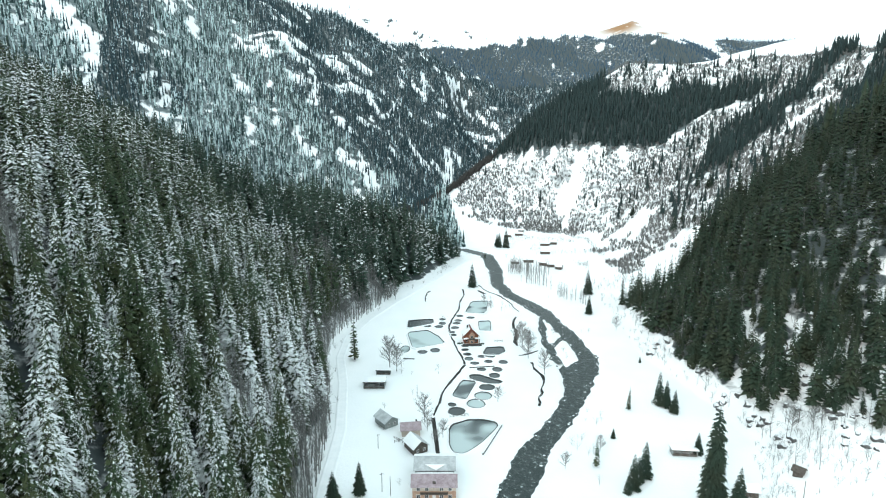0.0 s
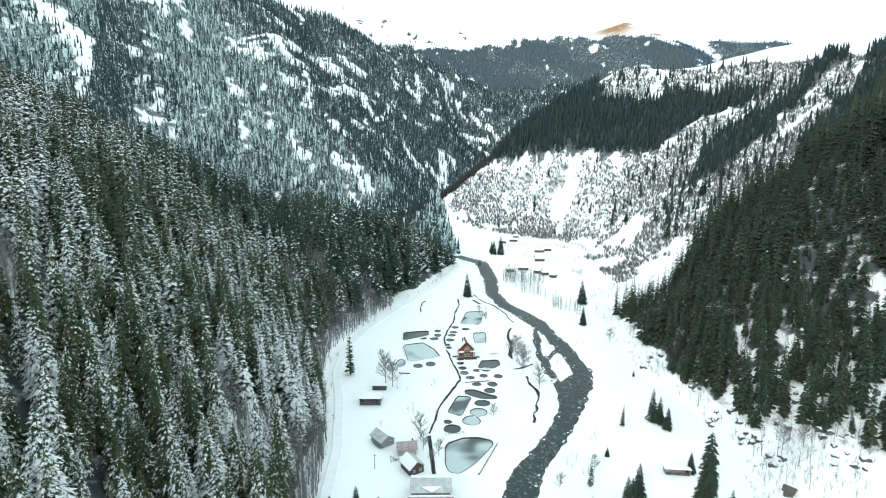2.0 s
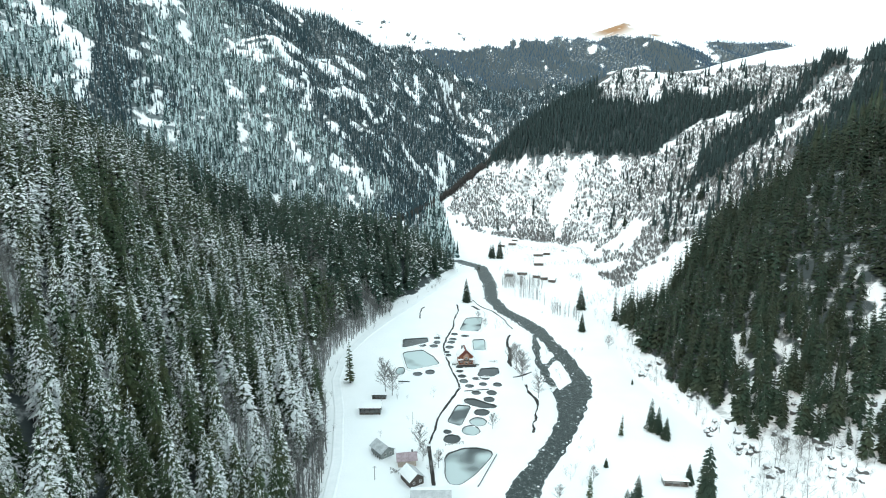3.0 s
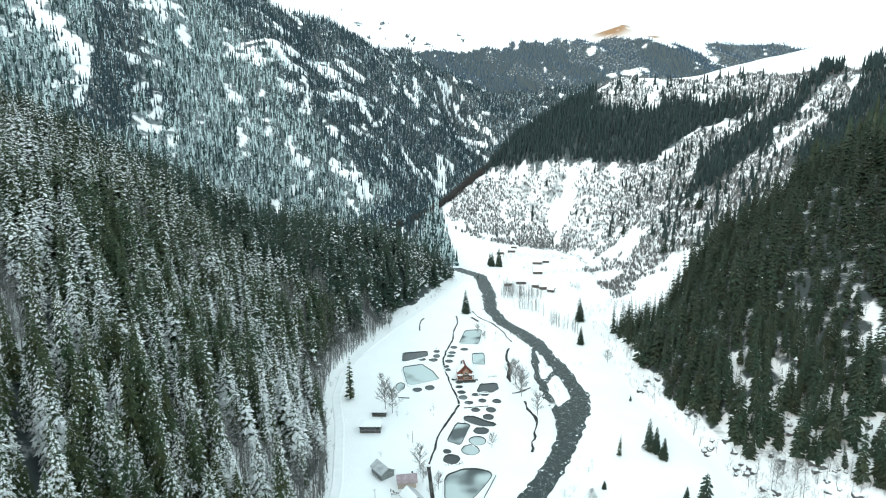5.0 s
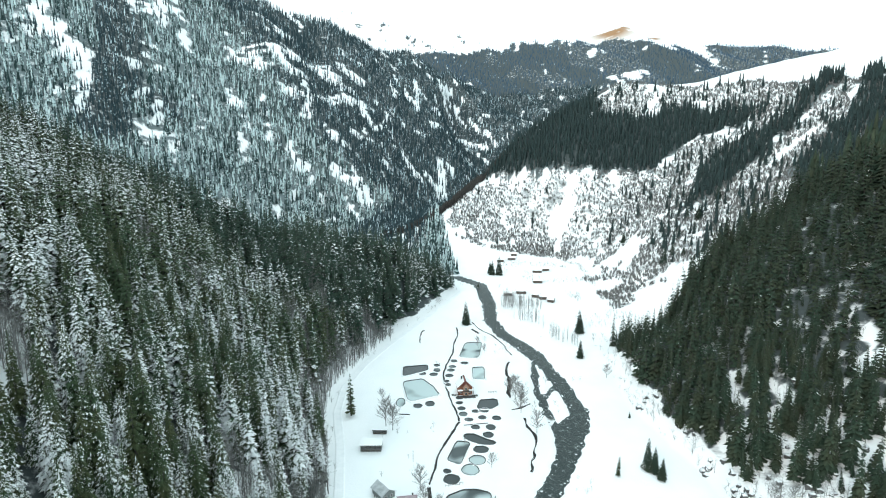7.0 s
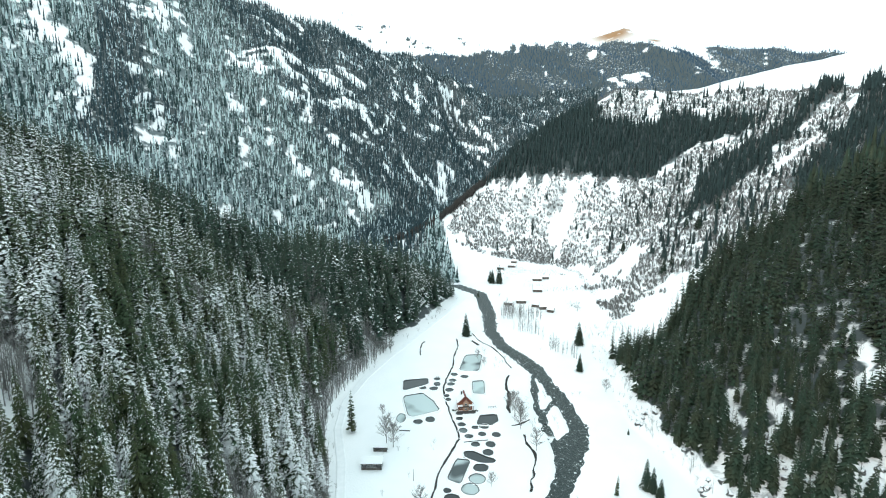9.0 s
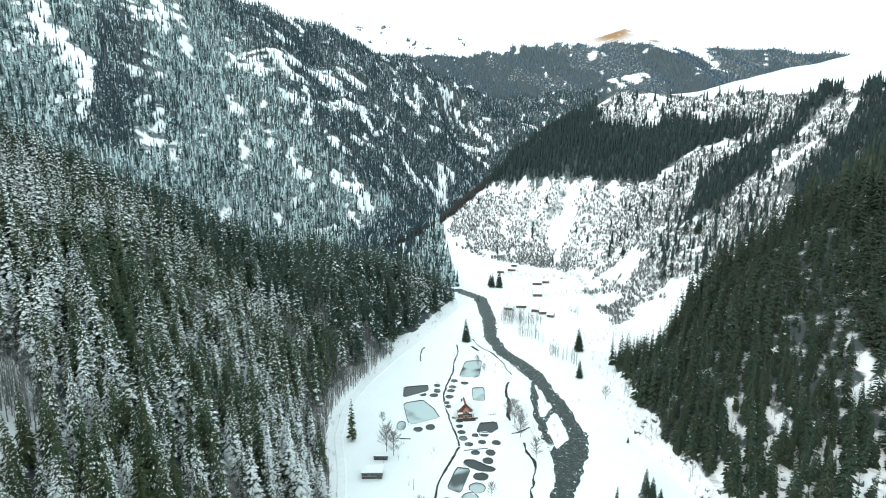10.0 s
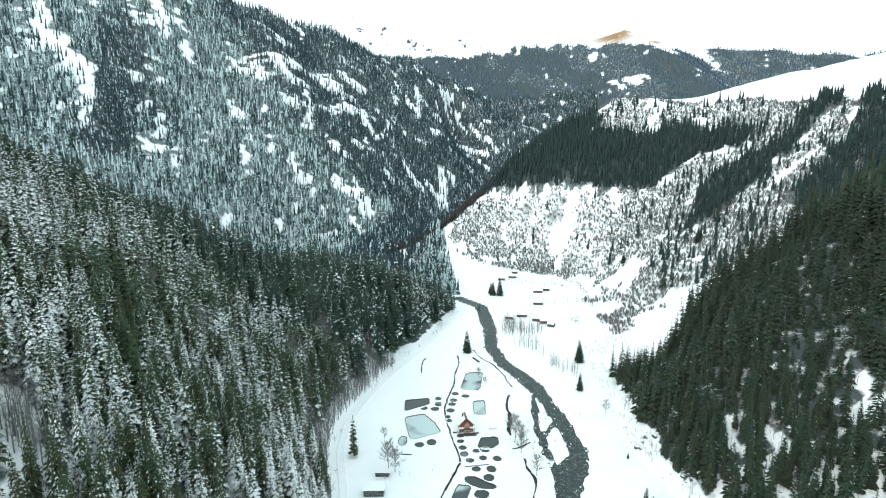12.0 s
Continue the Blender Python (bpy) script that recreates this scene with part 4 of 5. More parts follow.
stuff(planted("brush", SHRUB, x[keep], y[keep], rng.uniform(1.6, 4.2, keep.sum()), [TWIG], 9, (0.8, 1.2)), "thin leafless bushes in deep snow", "brush")
x, y, rng = scatter(-200, -20, 150, 440, 2.0, 18)
foot = crest(x, y, LEFT_FOOT)
keep = ((foot > -6) & (foot < 22) & (y > 235) & (y < 410)) | (off(x, y, GLADES) < 3) | ((foot > -6) & (foot < 10) & (y < 240))
keep &= rng.uniform(0, 1, len(x)) < 0.8
stuff(planted("birch_stand", POLE, x[keep], y[keep], rng.uniform(9, 18, keep.sum()), [BIRCH], 10, (1.0, 1.4)), "stand of grey leafless birches at the foot of the slope", "birches")
x, y, rng = scatter(100, 330, 170, 330, 6.0, 19)
keep = (crest(x, y, RIGHT_FOOT) > -4) & (rng.uniform(0, 1, len(x)) < np.where(y < 245, 0.5, 0.25))
stuff(planted("birch_stand", BARE, x[keep], y[keep], rng.uniform(7, 13, keep.sum()), [TWIG], 11, (0.9, 1.3)), "scattered leafless trees among the spruces", "birches")
x, y, rng = scatter(60, 130, 470, 520, 2.6, 20)
keep = (np.abs(y - 478 - 6 * smooth_noise(x, y, 20, 7)) < 8) & (x < 96) & (rng.uniform(0, 1, len(x)) < 0.7)
along = rng.uniform(0, 1, 75)
x2 = np.interp(along, [0, 0.35, 0.4, 0.65, 0.7, 1], [64, 81, 71, 85, 89, 104]) + rng.normal(0, 2.2, 75)
y2 = np.interp(along, [0, 0.35, 0.4, 0.65, 0.7, 1], [501, 486, 446, 437, 408, 386]) + rng.normal(0, 2.5, 75)
x, y = np.concatenate([x[keep], x2]), np.concatenate([y[keep], y2])
stuff(planted("birch_stand", POLE, x, y, rng.uniform(9, 15, len(x)), [TWIG], 12), "row of slim leafless saplings along the river meadow", "birches")


# ---- spruces that stand singly ----
NEAR_KINDS = [spruce("spruce_tree", t, SPRUCE_SNOWY, "tall slim spruce with snow on its drooping boughs") for t in FINE]
rng = np.random.RandomState(5)
plant(NEAR_KINDS, lx[close], ly[close], lh[close], "spruces on the near slope", rng, 0.02, (0.9, 1.25))
MEADOW_KINDS = [spruce("spruce_tree", t, SPRUCE_MEADOW, "dark green spruce standing free on the snowy meadow") for t in FINE[:4]]
MEADOW = [(24.2, 434, 20), (113.5, 412, 20), (101, 362, 14), (94.5, 156, 15), (64.5, 166.6, 13), (70.7, 173, 14), (67.5, 170, 10), (61.8, 164, 7),
          (97.4, 228.5, 16), (99.6, 226, 13), (101, 220.5, 11), (67.9, 199.4, 4.5), (96.5, 188, 9), (106.6, 278, 4), (-28, 164, 12), (-36, 160, 11), (71, 600, 22), (63, 600, 17), (61, 606, 15), (43, 548, 8), (215, 612, 17), (217, 505, 17), (227, 510, 14), (232, 498, 10), (262, 560, 15), (268, 548, 18), (296, 566, 16)]
m = np.array(MEADOW)
plant(MEADOW_KINDS, m[:, 0], m[:, 1], m[:, 2], "spruces on the valley floor", rng, 0.01, (1.4, 1.8))
TALL = spruce("spruce_tree", conifer(40, 13, 2, 150, 0.125, 0.02, taper=0.5), SPRUCE_MEADOW, "very tall dense columnar spruce beside a timber hut")
plant([TALL], np.array([88.0]), np.array([160.0]), np.array([33.0]), "spruces on the valley floor", rng, 0.005, (1.05, 1.1))
LARCH = spruce("larch_tree", conifer(22, 5, 1, 140, 0.09, 0.12, 4), SPRUCE_SNOWY, "tall thin sparse conifer beside the snowy track")
tagged(LARCH, category="larch tree")
plant([LARCH], np.array([-48.4, 82.0, 55.7]), np.array([281.9, 223.2, 179.9]), np.array([26.0, 11.0, 12.0]), "thin larches", rng, 0.01, (1.3, 1.6))
for ob in NEAR_KINDS + MEADOW_KINDS + [TALL, LARCH]:
    for child in list(ob.children):
        bpy.data.objects.remove(child)
    bpy.data.objects.remove(ob)

BARE_FINE = [bare_tree(36, 16, 200 + s, 0.40, 0.6, 0.017) for s in range(3)]


def leafless(template, x, y, h, turn):
    v, f, k, reach = template
    ob = new("bare_tree", mesh_of("bare_tree", v * h, f, [TWIG]))
    ob.matrix_basis = Matrix.Translation((x, y, float(land(x, y)) - 0.2)) @ pose(0, 0, 0, 0, 0, turn)
    return tagged(ob, "leafless broad-crowned tree with fine grey twigs in snow", "bare tree", "leafless trees by the ponds")


for k, (bx, by, bh) in enumerate([(-28, 270, 17), (-24, 266, 15), (-8, 214, 12), (-6.5, 205, 9), (0, 200, 8), (25, 231, 8), (-36, 398, 11), (-33, 300, 8), (46, 300, 16), (48, 292, 14), (47, 284, 13),
                                  (44, 306, 12), (52, 262, 13), (110, 330, 10), (133, 191, 11), (138, 187, 9), (30, 385, 8), (34, 372, 7), (60, 190, 7), (44, 178, 7), (-3, 196, 6)]):
    leafless(BARE_FINE[k % 3], bx, by, bh, 70 * k)


# ---- things on the valley floor ----
def part(name, bm, material, parent, label=""):
    """One mesh object under a thing or a part."""
    me = bpy.data.meshes.new(name)
    bm.to_mesh(me)
    bm.free()
    me.materials.append(material)
    ob = new(name, me)
    ob.parent = parent
    if label:
        ob["label"] = label
    return ob


def thing(name, x, y, turn, label, category, group="", z=None):
    ob = new(name)
    ob.matrix_basis = pose(x, y, float(land(x, y)) if z is None else z, 0, 0, turn)
    return tagged(ob, label, category, group)


def box(x, y, z, sx, sy, sz, bevel=0.0, bm=None):
    """A box by its middle and its sizes."""
    bm = bm or bmesh.new()
    made = bmesh.ops.create_cube(bm, size=1.0, matrix=Matrix.Translation((x, y, z)) @ Matrix.Diagonal((sx, sy, sz, 1)))
    if bevel:
        edges = {e for v in made["verts"] for e in v.link_edges}
        bmesh.ops.bevel(bm, geom=list(edges), offset=bevel, segments=2, affect="EDGES")
    return bm


def prism(profile, y0, y1):
    """A profile in x and z drawn out along y."""
    bm = bmesh.new()
    a, b = [bm.verts.new((x, y0, z)) for x, z in profile], [bm.verts.new((x, y1, z)) for x, z in profile]
    bm.faces.new(a)
    bm.faces.new(b[::-1])
    for k in range(len(profile)):
        j = (k + 1) % len(profile)
        bm.faces.new((a[j], a[k], b[k], b[j]))
    bmesh.ops.recalc_face_normals(bm, faces=bm.faces)
    return bm


def drift(x0, x1, z0, z1, y0, y1, thick, seed):
    """A lumpy layer of snow on a roof slope that runs from (x0, z0) up to (x1, z1)."""
    bm = bmesh.new()
    rng = random.Random(seed)
    n, m = 5, 7
    rows = []
    for i in range(n + 1):
        row = []
        for j in range(m + 1):
            s, t = i / n, j / m
            edge = 0.25 if i in (0, n) or j in (0, m) else 1.0
            row.append(bm.verts.new((x0 + (x1 - x0) * s, y0 + (y1 - y0) * t, z0 + (z1 - z0) * s + thick * edge * rng.uniform(0.75, 1.15))))
        rows.append(row)
    for i in range(n):
        for j in range(m):
            bm.faces.new((rows[i][j], rows[i + 1][j], rows[i + 1][j + 1], rows[i][j + 1]))
    rim = [rows[0][j] for j in range(m + 1)] + [rows[i][m] for i in range(1, n + 1)] + [rows[n][j] for j in range(m - 1, -1, -1)] + [rows[i][0] for i in range(n - 1, 0, -1)]
    low = []
    for v in rim:
        s = (v.co.x - x0) / ((x1 - x0) or 1)
        low.append(bm.verts.new((v.co.x, v.co.y, z0 + (z1 - z0) * s + 0.02)))
    for k in range(len(rim)):
        j = (k + 1) % len(rim)
        bm.faces.new((rim[k], rim[j], low[j], low[k]))
    bmesh.ops.recalc_face_normals(bm, faces=bm.faces)
    return bm


def window(parent, x, y, z, w, h, facing, frame_mat):
    """A window in a wall: frame with a cross, and panes behind. facing: 's', 'n', 'e' or 'w'."""
    deep = 0.1
    turn = {"s": 0, "e": 90, "n": 180, "w": 270}[facing]
    bm = bmesh.new()
    for dx, dz, sx, sz in ((0, h / 2, w + 0.16, 0.12), (0, -h / 2, w + 0.16, 0.12), (-w / 2, 0, 0.12, h), (w / 2, 0, 0.12, h), (0, 0, 0.07, h)):
        box(dx, 0, dz, sx, deep, sz, 0, bm)
    at = pose(x, y, z, 0, 0, turn)
    ob = part("window", bm, frame_mat, parent)
    ob.matrix_basis = at
    for dx in (-w / 4, w / 4):
        part("pane", box(dx, 0.02, 0, w / 2 - 0.1, 0.02, h - 0.1), GLASS, ob)
    return ob


def gable_house(name, x, y, turn, w, d, wall, roof, wall_mat, roof_mat, label, category, group="", snow=0.35, over=0.6, windows=(), door=None, gable_mat=None, chimney=None, half_snow=0):
    """A house of width w (x) and depth d (y), its ridge along y. windows: rows of facing, place along the wall, height, width and tall."""
    root = thing(name, x, y, turn, label, category, group)
    part("wall", box(0, 0, wall / 2 - 0.4, w, d, wall + 0.8), wall_mat, root)
    part("gable", prism([(-w / 2, wall), (w / 2, wall), (0, wall + roof)], -d / 2 + 0.003, d / 2 - 0.003), gable_mat or wall_mat, root)
    run, t = w / 2 + over, 0.16
    drop = roof * over / (w / 2)
    for side in (-1, 1):
        prof = [(side * run, wall - drop), (0, wall + roof), (0, wall + roof + t), (side * run, wall - drop + t)]
        slab = part("roof", prism(prof, -d / 2 - over, d / 2 + over), roof_mat, root)
        if snow and side != half_snow:
            part("snow_cover", drift(side * run, side * 0.02, wall - drop + t, wall + roof + t, -d / 2 - over, d / 2 + over, snow, int(abs(x * 7 + y) + side)), SNOW, slab, "thick snow on the roof")
    for facing, along, high, ww, hh in windows:
        px, py = {"s": (along, -d / 2 - 0.03), "n": (along, d / 2 + 0.03), "e": (w / 2 + 0.03, along), "w": (-w / 2 - 0.03, along)}[facing]
        window(root, px, py, high, ww, hh, facing, FRAME)
    if door:
        facing, along = door
        px, py, sx, sy = {"s": (along, -d / 2 - 0.03, 1.0, 0.08), "e": (w / 2 + 0.03, along, 0.08, 1.0), "w": (-w / 2 - 0.03, along, 0.08, 1.0)}[facing]
        leaf = part("door", box(px, py, 1.02, sx, sy, 2.05), TIMBER, root)
        part("handle", box(px + 0.03, py - 0.06, 1.0, 0.05, 0.05, 0.14), STONE, leaf)
    if chimney:
        stack = part("chimney", box(chimney[0], chimney[1], wall + roof * 0.7 + 0.6, 0.6, 0.6, 1.8), STONE, root)
        part("snow_cap", box(chimney[0], chimney[1], wall + roof * 0.7 + 1.6, 0.7, 0.7, 0.25, 0.08), SNOW, stack)
    return root


GLASS = plain("window_glass", (0.02, 0.025, 0.03), (0.05, 0.06, 0.065), 0.6, 0.12, 0.02)
FRAME = plain("painted_frame", (0.55, 0.53, 0.5), (0.72, 0.7, 0.68), 2.0)
TIMBER = plain("dark_timber", (0.045, 0.036, 0.03), (0.12, 0.10, 0.085), 1.8)
GREY_WALL = plain("grey_board_wall", (0.16, 0.18, 0.18), (0.30, 0.32, 0.31), 1.2)
LOG_RED = plain("red_brown_logs", (0.16, 0.055, 0.03), (0.28, 0.11, 0.055), 1.6)
WOOD_ORANGE = plain("orange_board_wall", (0.32, 0.19, 0.13), (0.42, 0.27, 0.19), 1.4)
BEIGE = plain("beige_plaster", (0.44, 0.36, 0.30), (0.58, 0.50, 0.43), 0.9)
ROOF_MAUVE = plain("mauve_sheet_roof", (0.26, 0.19, 0.21), (0.42, 0.34, 0.36), 0.7, 0.5, 0.1)
ROOF_GREY = plain("grey_sheet_roof", (0.34, 0.36, 0.37), (0.55, 0.57, 0.58), 0.5, 0.5, 0.1)
ROOF_RED = plain("dark_red_roof", (0.12, 0.035, 0.03), (0.22, 0.07, 0.055), 1.0, 0.6)


# -- ponds --
def pond(outline, water_mat, label, round_off=2, bank=0.4, corner=0.22):
    """A stone-lined fish pond with a snow bank: its corners in plan, rounded off."""
    pts = [Vector(p) for p in outline]
    for _ in range(round_off):
        pts = [q for k in range(len(pts)) for q in (pts[k].lerp(pts[(k + 1) % len(pts)], corner), pts[k].lerp(pts[(k + 1) % len(pts)], 1 - corner))]
    mid = sum(pts, Vector((0, 0))) / len(pts)
    rng = random.Random(int(mid.x * 31 + mid.y * 17))
    z = max(float(land(p.x, p.y)) for p in pts) + 0.06
    root = thing("pond", mid.x, mid.y, 0, label, "pond", "fish ponds", z)
    loc = [p - mid for p in pts]
    n = len(loc)
    out = []
    for k in range(n):
        along = (loc[(k + 1) % n] - loc[k - 1]).normalized()
        out.append(Vector((along.y, -along.x)))
    if sum(loc[k].x * loc[(k + 1) % n].y - loc[k].y * loc[(k + 1) % n].x for k in range(n)) < 0:
        out = [-o for o in out]
    jag = [rng.uniform(-0.18, 0.22) for _ in range(n)]

    def ring(bm, offset, zz, wobble=1.0):
        return [bm.verts.new((*(p + o * (offset + j * wobble)), zz + 0.25 * j * wobble)) for p, o, j in zip(loc, out, jag)]

    def strip(bm, a, b):
        for k in range(n):
            j = (k + 1) % n
            bm.faces.new((a[k], a[j], b[j], b[k]))

    bm = bmesh.new()
    rings = [ring(bm, 1.7, -1.0), ring(bm, 1.2, 0.08), ring(bm, 0.75, bank), ring(bm, 0.42, bank * 0.95)]
    for a, b in zip(rings, rings[1:]):
        strip(bm, a, b)
    bmesh.ops.recalc_face_normals(bm, faces=bm.faces)
    part("snow_bank", bm, SNOW, root)
    bm = bmesh.new()
    rings = [ring(bm, 0.45, bank * 0.8), ring(bm, 0.40, bank + 0.04), ring(bm, 0.02, bank * 0.8), ring(bm, -0.02, -0.2)]
    for a, b in zip(rings, rings[1:]):
        strip(bm, a, b)
    bmesh.ops.recalc_face_normals(bm, faces=bm.faces)
    part("stone_edge", bm, STONE, root)
    bm = bmesh.new()
    bm.faces.new(ring(bm, 0.1, 0.03, 0.0))
    bmesh.ops.recalc_face_normals(bm, faces=bm.faces)
    part("water", bm, water_mat, root)
    return root


DARK_LABEL, ICE_LABEL = "dark open fish pond with a snowy stone edge", "half-frozen fish pond under pale green ice"
for shape, mat, label in (
        ([(15.4, 363), (21.5, 391), (33.9, 393), (28.9, 361)], POND_HALF, "large fish pond half closed by grey ice"),
        ([(-22.6, 332), (-22.9, 348), (-7, 351), (-6.6, 342)], POND_DARK, DARK_LABEL),
        ([(-17, 297), (-22, 325), (-9.7, 329), (-3, 318), (1, 306)], POND_ICE, ICE_LABEL),
        ([(23, 328), (23.5, 346), (31.3, 347), (30, 327)], POND_ICE, ICE_LABEL),
        ([(22.6, 289), (25.3, 300), (35, 301), (35, 293), (31, 288.5)], POND_DARK, DARK_LABEL),
        ([(13.5, 257), (14, 261), (19, 261), (24.5, 256), (29.3, 253), (28.4, 250.4), (22, 250.6), (17, 253.5)], POND_DARK, "narrow winding dark fish pond with stone edge"),
        ([(4.2, 237), (9.6, 254), (16.3, 252.6), (10.4, 233)], POND_HALF, "fish pond with ice at its upper end"),
        ([(2.6, 208.3), (9, 213), (16, 214.5), (24, 210.7), (16, 197), (8, 187.5), (3, 189.5)], POND_HALF, "large frozen pond with dark patches of open water")):
    pond(shape, mat, label, 2, 0.4, 0.1 if len(shape) < 6 else 0.2)
SMALL_PONDS = [(-21.8, 297.3, 2.4, 5.5), (-11.6, 292.9, 2.4, 2.6), (-4.5, 295.5, 2.5, 3.2), (-0.4, 350.2, 1.8, 2.2), (-0.4, 342.2, 1.9, 3), (-9.9, 336.8, 2.2, 2.2), (-2.6, 335.7, 2.5, 2.6), (11.6, 357.3, 2.2, 2.2),
               (18.8, 353.7, 2.5, 2.2), (10.2, 347.9, 2.2, 2.2), (8.9, 342.2, 2.2, 2.2), (7.6, 333.6, 2.4, 2.5), (5.7, 325.3, 1.4, 1.8), (6.6, 320.3, 1.4, 1.7), (12.9, 302.6, 1.9, 1.8), (12.7, 296.4, 1.8, 1.6),
               (13.7, 289.4, 1.9, 2.0), (14.3, 282.7, 2.0, 2.4), (21.4, 286, 1.9, 1.7), (26.5, 286.9, 2.4, 2.4), (24.6, 278.7, 1.9, 2.0), (17.1, 276.4, 2.0, 1.9), (32.5, 277.9, 2.3, 2.3), (20.1, 268, 2, 2.1),
               (28.4, 268, 2.3, 2.9), (26.2, 260.1, 2.5, 2.8), (21.3, 246.2, 3.7, 3.2), (18.8, 237.1, 3.8, 4.2), (14.9, 229.1, 4, 4.4), (6, 221.6, 3.6, 3.7), (4.1, 228, 1.5, 1.6)]
for k, (px, py, prx, pry) in enumerate(SMALL_PONDS):
    ring = [(px + (prx + 0.15) * math.cos(a), py + (pry + 0.1) * math.sin(a)) for a in np.linspace(0, 6.283, 7, endpoint=False) + 0.4 * k]
    pond(ring, POND_HALF if k in (0, 27, 28) else POND_DARK, "small round dark fish pond in a ring of stones", 1, 0.25)


# -- channels --
def channel(name, line, width, label, category, wild=0.0):
    """A narrow water channel between rough stone edges, along a line of the plan."""
    pts = [Vector(p) for p in line]
    for _ in range(2):
        pts = [pts[0]] + [q for a, b in zip(pts, pts[1:]) for q in (a.lerp(b, 0.25), a.lerp(b, 0.75))] + [pts[-1]]
    rng = random.Random(int(pts[0].x * 13 + pts[0].y))
    mid = pts[len(pts) // 2]
    root = thing(name, mid.x, mid.y, 0, label, category, z=float(land(mid.x, mid.y)))
    dense = []
    for a, b in zip(pts, pts[1:]):
        steps = max(1, int((b - a).length / 1.5))
        dense += [a.lerp(b, k / steps) for k in range(steps)]
    dense.append(pts[-1])
    # wild brooks wander and swell
    swell = [1 + wild * 1.6 * (float(smooth_noise(p.x, p.y, 4, 6)) - 0.55) for p in dense]
    dense = [p + Vector((1.8 * wild * (float(smooth_noise(p.x, p.y, 5, 17)) - 0.5), 0)) for p in dense]
    base = root.matrix_basis.translation

    def rows(offsets):
        bm = bmesh.new()
        grid = []
        for k, p in enumerate(dense):
            along = (dense[min(k + 1, len(dense) - 1)] - dense[max(k - 1, 0)]).normalized()
            side = Vector((along.y, -along.x))
            z = float(land(p.x, p.y)) - base.z
            grid.append([bm.verts.new((p.x - base.x + side.x * (o * swell[k] + w), p.y - base.y + side.y * (o * swell[k] + w), z + h + w * 0.4)) for o, h in offsets for w in (rng.uniform(-0.12, 0.12),)])
        for a, b in zip(grid, grid[1:]):
            for k in range(len(offsets) - 1):
                bm.faces.new((a[k], a[k + 1], b[k + 1], b[k]))
        bmesh.ops.recalc_face_normals(bm, faces=bm.faces)
        return bm

    h = width / 2
    part("water", rows([(-h, 0.1), (h, 0.1)]), DITCH, root)
    for s in (-1, 1):
        part("stone_edge", rows([(s * (h - 0.05), -0.2), (s * h, 0.3), (s * (h + 0.2), 0.3), (s * (h + 0.25), -0.3)]), DITCH, root)
    return root


channel("stream_channel", [(15.5, 425.6), (17, 410), (12.5, 392), (11.5, 372), (6, 350), (3.6, 337), (5, 318), (9.6, 291), (11.9, 275)], 0.5, "dark stone-lined brook winding between the ponds", "channel", 0.5)
channel("stream_channel", [(11.9, 274), (6, 259.4), (0.3, 243), (-1.6, 231.3), (-3.9, 218)], 0.55, "dark stone-lined brook below the fork", "channel", 0.5)
channel("stream_channel", [(-4.2, 216), (-3.2, 203.8), (-1.9, 188)], 1.1, "straight walled mill channel beside the houses", "channel")
channel("side_brook", [(30, 438), (34, 421), (44, 408), (50, 388), (53, 368)], 0.45, "dark brook in a cut through the snow", "channel", 1.0)
channel("side_brook", [(50, 356), (46, 348), (46.5, 335), (44.5, 315), (43, 303)], 1.3, "dark brook in a cut through the snow", "channel", 1.0)
channel("side_brook", [(43, 288), (46, 288.5), (50, 292), (54, 295)], 0.5, "dark brook in a cut through the snow", "channel", 1.0)
channel("side_brook", [(48, 278), (48.2, 267), (50.3, 258), (48.4, 248), (45.5, 237), (43, 227)], 0.6, "dark brook in a cut through the snow", "channel", 1.0)
channel("side_brook", [(-11, 420), (-14, 405), (-13, 392)], 0.6, "dark brook in a cut through the snow", "channel", 1.0)
channel("side_brook", [(28, 422), (33, 412)], 1.4, "dark brook in a cut through the snow", "channel")


def low_wall(line, high, label):
    rng = random.Random(int(line[0][0] * 7))
    a, b = Vector(line[0]), Vector(line[1])
    root = thing("low_wall", a.x, a.y, math.degrees(math.atan2(b.y - a.y, b.x - a.x)), label, "wall")
    length, s = (b - a).length, 0.0
    stones = bmesh.new()
    while s < length:
        w = rng.uniform(0.5, 0.9)
        box(s + w / 2, 0, high / 2 - 0.1 + rng.uniform(-0.05, 0.05), w - 0.04, 0.45, high, 0.05, stones)
        s += w
    part("stones", stones, STONE, root)
    part("snow_cover", drift(0, length, high, high, -0.2, 0.2, 0.14, 3), SNOW, root)
    return root


low_wall([(24.5, 209.5), (15.1, 187.5)], 0.7, "low dark stone wall edging the frozen pond")
low_wall([(14, 270.5), (27, 272.5)], 0.5, "low dark stone wall between small ponds")
low_wall([(-22, 283.2), (-16, 282.6)], 0.6, "short dark stone wall in the snow")


